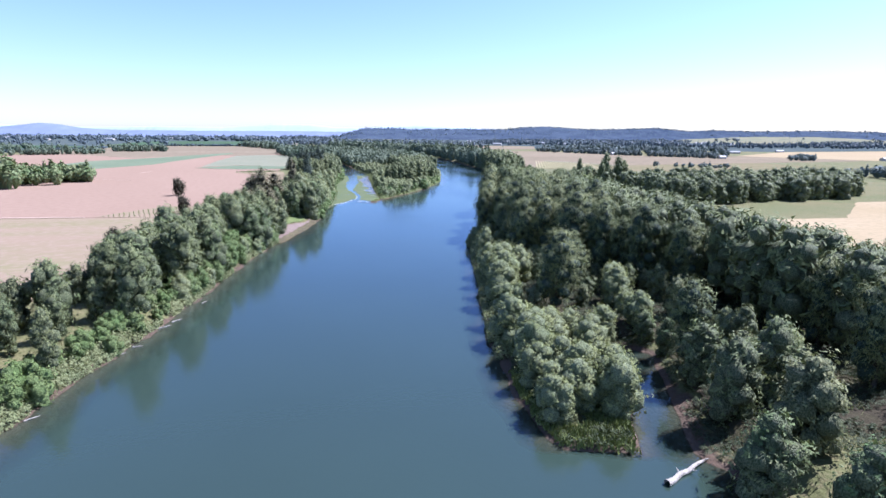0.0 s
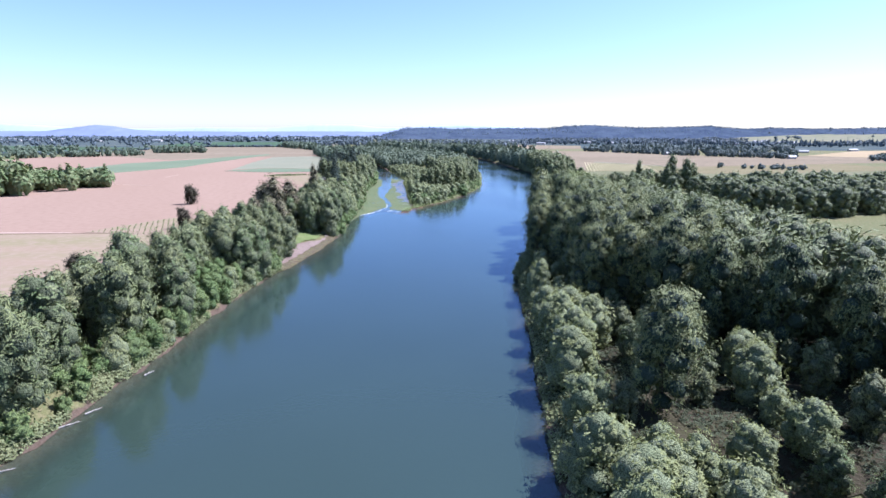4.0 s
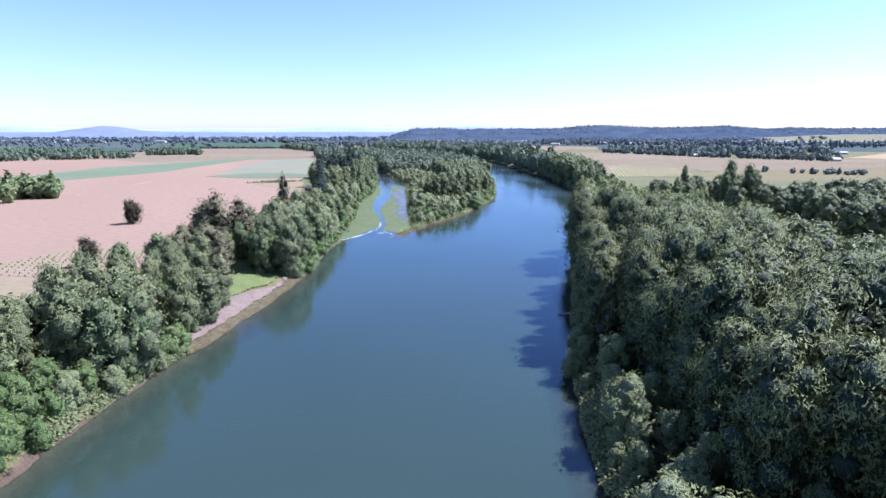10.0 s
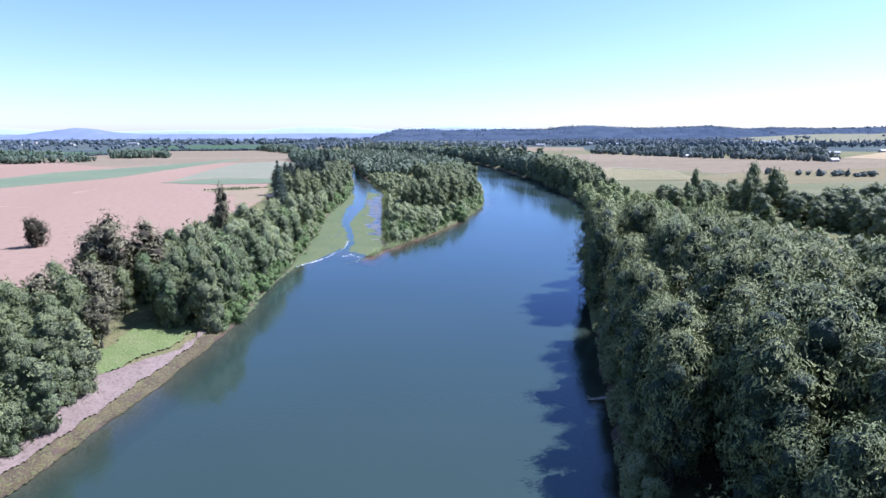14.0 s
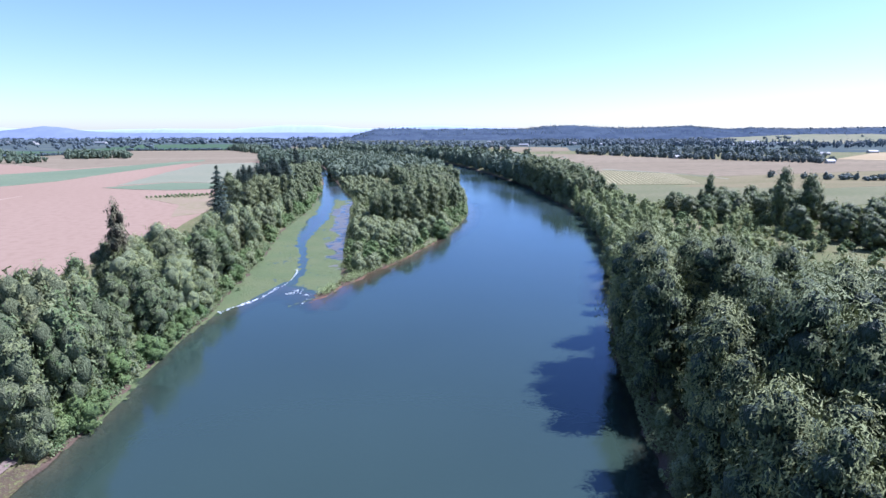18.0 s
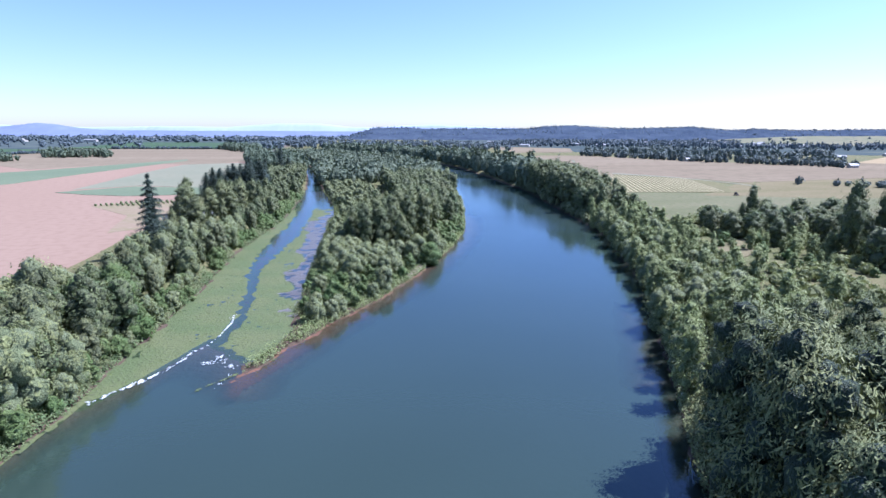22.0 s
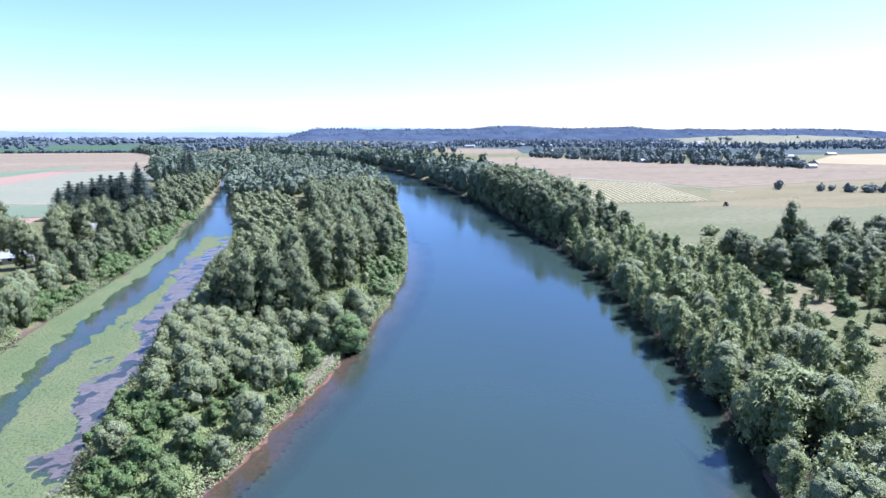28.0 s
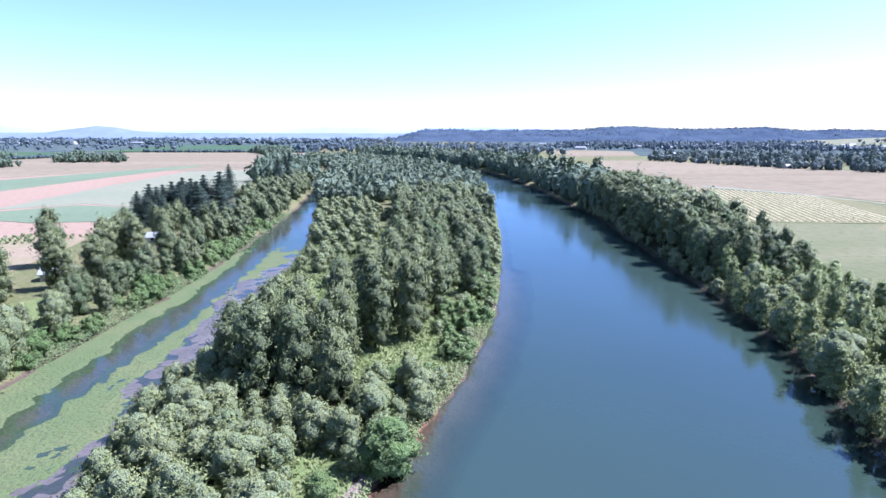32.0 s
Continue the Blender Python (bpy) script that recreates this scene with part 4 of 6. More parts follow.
def plant(kind, x, y, h, wide=1.0, far=False, label="", k=None, z=None):
    """A tree of height h: an empty at its foot over trunk and crown."""
    nat = {"cottonwood": 27, "willow": 9, "maple": 15, "bush": 4.2, "poplar": 12, "conifer": 24, "plum": 12, "russet": 22, "lush": 11}[kind]
    mid = kind == "cottonwood" and not far and not (30 < x < 108 and y < 400)
    lib = LIB[kind + "_far"] if far else LIB["cottonwood_mid"] if mid else LIB[kind]
    if far or mid:
        nat = 22 if kind == "cottonwood" else nat
    if far:
        GROVES.setdefault(kind, []).append((x, y, h / nat, wide))
        PLANTED.append((x, y))
        return None
    MADE[kind] = MADE.get(kind, 0) + 1
    k = MADE[kind] if k is None else k
    tm, cm = lib[k % len(lib)]
    s = h / nat
    r = random.Random(int(x * 31 + y * 17))
    ob = new({"cottonwood": "cottonwood_tree", "willow": "willow_tree", "maple": "broadleaf_tree", "bush": "bush", "poplar": "poplar_tree", "conifer": "fir_tree", "plum": "field_tree", "russet": "thin_tree", "lush": "leafy_tree"}[kind])
    base = float(height(x, y)) if z is None else z
    ob.matrix_basis = Matrix.LocRotScale((x, y, max(base, -0.1) - 0.05), Euler((0, 0, r.uniform(0, 6.28))), (s * wide, s * wide * r.uniform(0.9, 1.1), s))
    words = WORDS[kind]
    tagged(ob, label or words[0], words[1], words[2])
    part("trunk", tm, ob)
    part("crown", cm, ob)
    PLANTED.append((x, y))
    return ob


def free(x, y, gap):
    return all(abs(x - a) > gap or abs(y - b) > gap or (x - a) ** 2 + (y - b) ** 2 > gap * gap for a, b in PLANTED)


def scatter(n, x0, x1, y0, y1, gap, ok, put, tries=30):
    r = random.Random(int(x0 * 7 + y0 * 13 + n))
    made = 0
    for _ in range(n * tries):
        x, y = r.uniform(x0, x1), r.uniform(y0, y1)
        if ok(x, y) and free(x, y, gap):
            put(x, y, r)
            made += 1
            if made >= n:
                break


# ---- trees that stand out, one by one ----
plant("plum", -148, 411, 13)
plant("plum", -109, 228, 8, 0.9, label="lone small olive-brown tree standing in the stubble")
plant("plum", -113, 318, 11, 0.9, label="dark brown tree at the corner of the row plot")
plant("cottonwood", -63, 138, 22, 0.95)
plant("cottonwood", -62, 168, 22, 1.1)
plant("russet", -72, 329, 26, 1.25, label="tall tree with a thin reddish-brown crown")
plant("russet", -66, 337, 23, 1.4, label="tall tree with a thin reddish-brown crown")
plant("russet", -78, 333, 22, 1.4, label="tall tree with a thin reddish-brown crown")
for x, y, h in ((-63, 308, 17), (-70, 314, 18), (-60, 300, 13), (-74, 304, 17)):
    plant("russet", x, y, h, 1.25, label="grey-brown thin-leaved tree above the beach")
plant("maple", -51, 330, 23, 0.8)
plant("maple", -52, 341, 22, 0.8)
plant("russet", -65, 395, 28, 0.6, label="tall narrow brown-green tree above the hedge")
plant("conifer", -68, 493, 31, 0.85, label="tall dark fir standing alone above the bank")
for x, y, h in ((-114, 700, 20), (-108, 696, 19), (-104, 716, 22), (-98, 700, 21), (-92, 706, 21), (-86, 694, 22), (-85, 720, 25), (-101, 688, 15), (-95, 722, 23), (-80, 706, 20), (-111, 708, 19), (-116, 692, 17), (-104, 704, 21), (-97, 711, 22), (-90, 700, 20), (-109, 688, 16), (-93, 690, 18)):
    plant("conifer", x, y, h, 1.75)
for x, y, h in ((-118, 814, 24), (-124, 898, 17), (-104, 884, 26), (-98, 893, 21), (-128, 1000, 28), (-136, 1010, 24)):
    plant("conifer", x, y, h, 1.2)
for x, y, h in ((201, 488, 30), (211, 484, 28), (194, 480, 24), (219, 490, 24)):
    plant("cottonwood", x, y, h, 0.8, label="big dark cottonwood above the field hedge")
for x, y, h in ((197, 545, 23), (190, 542, 14), (205, 548, 15), (221, 546, 14)):
    plant("cottonwood", x, y, h, 0.75, label="upright cottonwood at the edge of the pasture")
plant("cottonwood", 153, 612, 21, 0.7, label="slender tree standing out from the river woodland")
for x, y, h, k in ((51, 62, 14, 1), (58, 80, 15, 2), (62, 68, 16, 3), (60, 94, 13, 4), (57, 52, 14, 0), (68, 84, 16, 1)):
    plant("maple", x, y, h, 1.0, k=k, label="full yellow-green broad-leaved tree beside the backwater")
plant("lush", 34, 492, 9.0, 1.4, label="large rounded fresh green bush on the island shore")
plant("lush", 26, 482, 6, 1.1, label="large rounded fresh green bush on the island shore")

for x, y, h in ((-46, 421, 12), (-51, 430, 13), (-55, 420, 12), (-62, 268, 9), (-57.5, 204, 9), (-59.5, 212, 10), (-60, 220, 9), (-57, 196, 8), (-65, 209, 12), (-57, 226, 7)):
    plant("lush", x, y, h, 1.0)

# ---- right bank woodland ----
def right_in(x, y):
    return float(x - right_bank(y))


def wet_near(x, y, gap):
    return float(shore(np.array(x), np.array(y))[0]) > -gap


def glade(x, y):
    """Low growth: the spit and the strip of willows before the tall front."""
    return (92 < y < 186 - 0.95 * max(0, x - 50) and x < 90) or (x < 47.5 and y < 243)


wood_edge = line((50, 150), (150, 150), (200, 135), (250, 124), (300, 116), (350, 108), (385, 102), (410, 96))


def tall(x, y):
    """Height of the woodland: highest some way in from the river, falling to its outer edge."""
    shift = np.interp(y, (290, 340, 390), (0, 14, 20))
    return float(np.interp(x + shift, (45, 52, 62, 90, 120, 146), (23, 25.5, 29, 28.5, 23, 15)))


plant("cottonwood", 55, 154, 16.5, 1.5, label="broad yellow-green cottonwood standing out from the woodland")
plant("cottonwood", 45, 137, 23, 1.25, label="tall feathery cottonwood above the willows of the spit")
for x, y, h in ((29.5, 121, 11), (52, 122, 8.5), (62, 124, 9), (33, 150, 12), (63, 140, 10.5), (44, 114, 8), (36, 160, 12), (66, 150, 10), (36, 172, 11.5), (31, 134, 10), (35.5, 184, 10.5), (40, 178, 11), (42, 168, 11), (40, 190, 8.5)):
    plant("willow", x, y, h, 1.05, label="rounded pale grey-green willow on the spit")
for x, y, h in ((69, 94, 10), (76, 104, 11), (62, 110, 9), (74, 128, 11), (76, 142, 11)):
    plant("maple", x, y, h, 0.9)
plant("cottonwood", 62.5, 102, 20, 1.1, label="full dark cottonwood beside the backwater")
scatter(12, 30, 80, 92, 150, 6.6, lambda x, y: glade(x, y) and right_in(x, y) > 3 and not wet_near(x, y, 2), lambda x, y, r: plant(r.choice(("maple", "willow")), x, y, r.uniform(5, 9), 1.0))
scatter(16, 28, 46, 80, 122, 4.6, lambda x, y: not wet_near(x, y, 1.5) and y > 84, lambda x, y, r: plant("willow", x, y, r.uniform(8, 12), 1.0))
for x, y, h in ((37, 236, 6), (38, 228, 4), (41, 221, 7), (38, 213, 6), (39, 208, 11), (44, 204, 7), (46, 197, 7), (37.5, 199, 6), (45, 214, 8), (44, 231, 9)):
    plant("willow", x, y, h, 0.95, label="small pale willow in the shade of the tall woodland")
scatter(22, 33, 90, 196, 330, 3.6, lambda x, y: 1.2 < right_in(x, y) < 5, lambda x, y, r: plant("willow", x, y, r.uniform(4, 7), 0.9))
scatter(30, 62, 150, 56, 150, 6.4, lambda x, y: x < 62 + y and not glade(x, y), lambda x, y, r: plant("cottonwood", x, y, r.uniform(18, 24), far=x > 105))
# the tall front and the trees behind it
for x, y, h in ((49, 189, 25), (57, 187, 26), (63, 175, 30), (54, 211, 28), (72, 202, 31), (76, 192, 32), (53, 218, 26), (62, 228, 31), (54, 243, 27), (73, 259, 29), (78, 157, 27), (85, 145, 25), (62, 183, 26), (69, 168, 27)):
    plant("cottonwood", x, y, h, 1.0, label="very tall cottonwood of the dense river woodland")
for x, y, h in ((63.5, 331, 29), (64.5, 338, 31), (66.5, 345, 29), (61, 323, 27), (74, 327, 30)):
    plant("cottonwood", x, y, h, 1.0, label="very tall cottonwood leaning over the water")
for k in range(10):
    y = 247 + 6.6 * k
    plant("cottonwood", float(right_bank(y)) + 6 + 1.5 * math.sin(k * 2.3), y, 23.5 + 2 * math.sin(k * 1.7), 0.95)
scatter(104, 47, 104, 120, 306, 5.7, lambda x, y: (9 if y < 243 else 5) < right_in(x, y) < 46 and not wet_near(x, y, 3) and not glade(x, y), lambda x, y, r: plant("cottonwood", x, y, r.choice((1.0, 1.0, 1.0, 0.75)) * r.uniform(0.88, 1.05) * tall(x, y), 1.0))
scatter(46, 55, 140, 300, 370, 5.7, lambda x, y: 4 < right_in(x, y) < 36 and x < wood_edge(y), lambda x, y, r: plant("cottonwood", x, y, r.choice((1.0, 1.0, 0.8)) * r.uniform(0.82, 1.0) * tall(x, y), 1.0))
scatter(170, 60, 168, 100, 400, 6.2, lambda x, y: right_in(x, y) > 34 and not glade(x, y) and x < wood_edge(y), lambda x, y, r: plant("cottonwood", x, y, r.choice((1.0, 1.0, 0.8)) * r.uniform(0.85, 1.0) * tall(x, y), 1.05, far=True))
# young poplars and willows upstream of the tall trees
def dry_open(x, y):
    """The bare dry clearing behind the young poplars."""
    return 138 + 0.25 * (y - 460) < x < 176 and 460 < y < 522


for k in range(44):
    y = 392 + 4.3 * k
    plant("poplar" if k % 3 else "willow", float(right_bank(y)) + 1.6 + 1.4 * math.sin(k * 2.1), y, 11 + 3 * math.sin(k * 1.3) - 2.5 * (k % 3 == 0), 1.05)
scatter(115, 76, 180, 374, 590, 3.8, lambda x, y: 1.2 < right_in(x, y) < 34 and not dry_open(x, y), lambda x, y, r: plant("poplar", x, y, r.uniform(9, 16) * (0.72 if y > 440 and right_in(x, y) > 11 else 1), r.uniform(0.8, 1.15)))
scatter(26, 76, 180, 372, 590, 4.4, lambda x, y: 4.5 < right_in(x, y) < 26 and not dry_open(x, y), lambda x, y, r: plant("willow", x, y, r.uniform(7, 11)))
scatter(24, 76, 180, 376, 500, 5.0, lambda x, y: 4 < right_in(x, y) < 22, lambda x, y, r: plant("poplar", x, y, r.uniform(11, 15), 1.7, label="young pale poplar with a brushy rounded crown"))
scatter(12, 134, 178, 458, 524, 5.5, dry_open, lambda x, y, r: plant(r.choice(("poplar", "bush")), x, y, r.uniform(3.0, 6.5), 1.1))
scatter(30, 120, 200, 380, 560, 3.6, lambda x, y: right_in(x, y) > 14 and not dry_open(x, y), lambda x, y, r: plant("bush", x, y, r.uniform(1.8, 3.8)))
scatter(22, 118, 185, 466, 545, 3.2, lambda x, y: 8 < right_in(x, y) and not (136 < x < 178 and 474 < y < 522), lambda x, y, r: plant("bush", x, y, r.uniform(2.0, 4.6), 1.1, label="pale grey-green scrub bush at the dry clearing"))
scatter(16, 140, 195, 420, 530, 6.0, lambda x, y: right_in(x, y) > 25 and not dry_open(x, y), lambda x, y, r: plant("poplar", x, y, r.uniform(7, 11), 1.3))
scatter(60, 112, 190, 190, 400, 4.4, lambda x, y: x > wood_edge(y) + 3, lambda x, y, r: plant(r.choice(("poplar", "poplar", "willow", "bush")), x, y, r.uniform(3.5, 9.5), 1.2, label="light green young growth in the rough clearing"))
# belt of trees between the clearing and the pasture
scatter(210, 190, 430, 330, 500, 6.6, lambda x, y: y > 340 + 0.2 * (x - 190) and y < 484 + (x - 213) * 0.14 and x < 275 + (y - 290) * 0.9, lambda x, y, r: plant("maple", x, y, r.uniform(13, 18), 1.15, far=True))
# right bank strip along the fields
scatter(30, 122, 165, 560, 640, 5.0, lambda x, y: 5 < right_in(x, y) < 25, lambda x, y, r: plant(r.choice(("cottonwood", "maple")), x, y, r.uniform(16, 21), 0.95))
scatter(95, 120, 172, 630, 790, 5.4, lambda x, y: 4 < right_in(x, y) < 30, lambda x, y, r: plant("cottonwood", x, y, r.uniform(20, 25), 1.0, far=True))
scatter(40, 110, 150, 585, 790, 4.0, lambda x, y: 0.8 < right_in(x, y) < 6, lambda x, y, r: plant("willow", x, y, r.uniform(4, 8), far=True))

scatter(18, 46, 84, 150, 200, 5.0, lambda x, y: right_in(x, y) > 16 and glade(x, y), lambda x, y, r: plant("maple", x, y, r.uniform(5, 9), 1.1, label="dark young tree in the shade of the woodland"))

# ---- left bank ----
def left_in(x, y):
    return float(left_bank(y) - x)


scatter(26, -105, -55, 56, 158, 5.0, lambda x, y: 4 < left_in(x, y) < 28, lambda x, y, r: plant(r.choice(("maple", "cottonwood", "cottonwood")), x, y, r.uniform(11, 17), 0.9))
scatter(36, -80, -55, 56, 165, 2.8, lambda x, y: 0.6 < left_in(x, y) < 9, lambda x, y, r: plant("bush", x, y, r.uniform(3.0, 5.5)))
scatter(44, -105, -50, 150, 256, 5.0, lambda x, y: 2.5 < left_in(x, y) < 25, lambda x, y, r: plant(r.choice(("maple", "maple", "cottonwood")), x, y, r.uniform(15, 21), 0.9))
scatter(34, -70, -45, 160, 252, 3.0, lambda x, y: 0.5 < left_in(x, y) < 5, lambda x, y, r: plant(r.choice(("lush", "lush", "bush", "willow") if y < 216 else ("bush", "willow")), x, y, r.uniform(4, 7.5)))
scatter(26, -105, -62, 254, 322, 5.0, lambda x, y: 17 < left_in(x, y) < 42, lambda x, y, r: plant(r.choice(("maple", "cottonwood")), x, y, r.uniform(13, 18), 0.9))
scatter(16, -80, -46, 238, 281, 4.6, lambda x, y: 6 < left_in(x, y) < 19, lambda x, y, r: plant("maple", x, y, r.uniform(10, 16), 0.9))
scatter(14, -66, -40, 314, 345, 4.0, lambda x, y: 2 < left_in(x, y) < 18, lambda x, y, r: plant("maple", x, y, r.uniform(14, 20), 0.8))
scatter(62, -90, -40, 330, 425, 4.6, lambda x, y: 3 < left_in(x, y) < 32, lambda x, y, r: plant(r.choice(("maple", "maple", "willow")), x, y, r.uniform(10, 16), 0.85))
scatter(44, -60, -36, 316, 460, 2.9, lambda x, y: 0.2 < left_in(x, y) < 4.5, lambda x, y, r: plant(r.choice(("bush", "willow", "bush")), x, y, r.uniform(3.2, 6)))
scatter(56, -80, -38, 420, 560, 4.5, lambda x, y: 3 < left_in(x, y) < 26 and not (x < -55 and y > 532), lambda x, y, r: plant(r.choice(("maple", "willow", "maple")), x, y, r.uniform(9, 13), 0.8))
scatter(40, -62, -40, 455, 700, 3.4, lambda x, y: 0.3 < left_in(x, y) < 5, lambda x, y, r: plant("bush", x, y, r.uniform(3.5, 6)))
for x, y, h in ((-64, 526, 21), (-72, 538, 19), (-66, 581, 17), (-78, 553, 21), (-84, 563, 20), (-75, 575, 19), (-97, 604, 22), (-76, 601, 19), (-68, 606, 18)):
    plant("cottonwood", x, y, h, 1.1, label="broad grey-green tree standing round the farm sheds")
scatter(10, -100, -62, 545, 580, 6.0, lambda x, y: 14 < left_in(x, y) < 40 and not (x > -82 and y < 568) and not (-112 < x < -76 and 560 < y < 612), lambda x, y, r: plant("cottonwood", x, y, r.uniform(11, 15), 0.9))
scatter(20, -110, -56, 600, 685, 5.5, lambda x, y: 10 < left_in(x, y) < 44 and not (x < -80 and y < 622), lambda x, y, r: plant("cottonwood", x, y, r.uniform(13, 19), 0.9))
scatter(40, -84, -44, 560, 760, 4.6, lambda x, y: 3 < left_in(x, y) < 14, lambda x, y, r: plant("maple", x, y, r.uniform(8, 13), 0.85, far=y > 640))
scatter(70, -124, -50, 700, 930, 5.0, lambda x, y: 3 < left_in(x, y) < 34, lambda x, y, r: plant("maple", x, y, r.uniform(9, 15), 0.9, far=True))

# ---- island ----
def isle_in(x, y):
    return float(min(isle_right(y) - x, x - isle_left(y), y - 398))


for x, y, h in ((3, 514, 15), (9, 509, 16), (15, 511, 15), (7, 521, 16), (13, 518, 17), (20, 515, 15), (5, 530, 14), (12, 528, 16), (23, 506, 13), (20, 530, 17), (26, 536, 17), (33, 543, 17), (18, 541, 16), (28, 548, 18), (22, 553, 17), (34, 555, 17),
                (15, 551, 14), (28, 561, 18), (39, 563, 16), (21, 567, 16), (33, 571, 17), (40, 575, 16)):
    plant("cottonwood", x, y, h + 4.5, 0.95, label="dark upright cottonwood in the middle of the island")
scatter(48, 0, 58, 578, 665, 4.8, lambda x, y: 6 < isle_in(x, y) and x > isle_left(y) + 0.46 * (isle_right(y) - isle_left(y)), lambda x, y, r: plant(r.choice(("cottonwood", "maple")), x, y, r.uniform(12, 17), 0.95))
scatter(40, -10, 40, 438, 474, 2.3, lambda x, y: 0.8 < isle_in(x, y), lambda x, y, r: plant("bush", x, y, r.uniform(2.0, 4.5)))
scatter(66, -12, 40, 424, 515, 3.5, lambda x, y: 1.6 < isle_in(x, y) and x > isle_left(y) + 4.0, lambda x, y, r: plant("willow", x, y, r.uniform(5.0, 9.0), 1.0))
scatter(40, -14, 30, 505, 560, 3.2, lambda x, y: 1.5 < isle_in(x, y) and isle_left(y) + 4.2 < x < isle_left(y) + 18, lambda x, y, r: plant("willow", x, y, r.uniform(4.0, 7.0), 1.0))
scatter(54, 28, 66, 500, 620, 2.6, lambda x, y: 0.8 < isle_in(x, y) and x > isle_right(y) - 13, lambda x, y, r: plant(r.choice(("bush", "bush", "willow")), x, y, r.uniform(2.6, 4.8), 1.1))
scatter(46, -34, 18, 585, 720, 3.6, lambda x, y: 1.0 < isle_in(x, y) and x < isle_left(y) + 30 and not (x < isle_left(y) + 22 and 596 < y < 602), lambda x, y, r: plant("willow", x, y, r.uniform(4.0, 7.5), 1.15, far=y > 640))
scatter(26, 30, 68, 620, 720, 3.4, lambda x, y: 0.8 < isle_in(x, y) and x > isle_right(y) - 7, lambda x, y, r: plant("willow", x, y, r.uniform(3.5, 6), far=True))
scatter(120, -20, 70, 655, 800, 5.0, lambda x, y: 5 < isle_in(x, y) and x > isle_left(y) + 0.46 * (isle_right(y) - isle_left(y)), lambda x, y, r: plant(r.choice(("cottonwood", "maple")), x, y, r.uniform(13, 18), 0.95, far=True))
scatter(90, -60, 30, 660, 860, 4.4, lambda x, y: 1.5 < isle_in(x, y) and x < isle_left(y) + 44, lambda x, y, r: plant("willow", x, y, r.uniform(4, 8), 1.15, far=True))
# dark trees round the spire and by the bank
for x, y, h in ((146, 588, 14), (158, 596, 13), (176, 548, 12), (184, 556, 11), (212, 556, 14), (228, 552, 15), (206, 536, 12), (236, 540, 16), (168, 530, 12), (173, 523, 13), (181, 519, 13), (190, 518, 14), (185, 526, 13), (198, 522, 15), (175, 537, 12), (182, 534, 10), (192, 528, 9), (244, 552, 15), (218, 530, 13)):
    plant("maple", x, y, h, 1.15, label="dark rounded broad-leaved tree at the pasture edge")
scatter(24, 176, 240, 498, 540, 4.6, lambda x, y: y > 498 + 0.12 * (x - 176), lambda x, y, r: plant("maple", x, y, r.uniform(9, 15), 1.1, label="dark rounded broad-leaved tree at the pasture edge"))
scatter(18, 164, 205, 478, 506, 4.2, lambda x, y: y > 480, lambda x, y, r: plant("poplar", x, y, r.uniform(6, 10), 1.1))

# trees further back, joined by kind
for kind, spots in GROVES.items():
    r = np.random.default_rng(len(spots))
    tv_, tf_, cv_, cq_, ct_, nt_, nc_ = [], [], [], [], [], 0, 0
    data = []
    for tm, cm in LIB[kind + "_far"]:
        co = np.empty(len(cm.vertices) * 3, np.float32)
        cm.vertices.foreach_get("co", co)
        lp = np.empty(len(cm.loops), np.int32)
        cm.loops.foreach_get("vertex_index", lp)
        mi = np.empty(len(cm.polygons), np.int32)
        cm.polygons.foreach_get("material_index", mi)
        cn = np.empty(len(cm.loops) * 3, np.float32)
        cm.corner_normals.foreach_get("vector", cn)
        data.append((co.reshape(-1, 3), lp.reshape(-1, 3), mi, cn.reshape(-1, 3)))
    for n, (x, y, s, wide) in enumerate(spots):
        v, f, mi, cn = data[n % len(data)]
        tf_.append(mi)
        a = r.uniform(0, 6.28)
        q = v * (s * wide, s * wide, s)
        q = np.stack([q[:, 0] * math.cos(a) - q[:, 1] * math.sin(a), q[:, 0] * math.sin(a) + q[:, 1] * math.cos(a), q[:, 2]], 1)
        cq_.append(np.stack([cn[:, 0] * math.cos(a) - cn[:, 1] * math.sin(a), cn[:, 0] * math.sin(a) + cn[:, 1] * math.cos(a), cn[:, 2]], 1))
        cv_.append(q + (x, y, float(height(x, y))))
        ct_.append(f + nc_)
        nc_ += len(v)
    gm = mesh_of(kind + "_grove", np.concatenate(cv_), [np.concatenate(ct_)], list(LIB[kind + "_far"][0][1].materials), np.concatenate(tf_), True)
    turned = np.concatenate(cq_)
    if len(gm.loops) == len(turned):
        gm.normals_split_custom_set(turned.tolist())
    tagged(new(kind + "_grove", gm),
           {"cottonwood": "tall cottonwood woodland further back from the river", "maple": "dense broad-leaved trees in hedges and belts", "willow": "grey-green willows along the far shores"}[kind], "woods", kind="stuff")


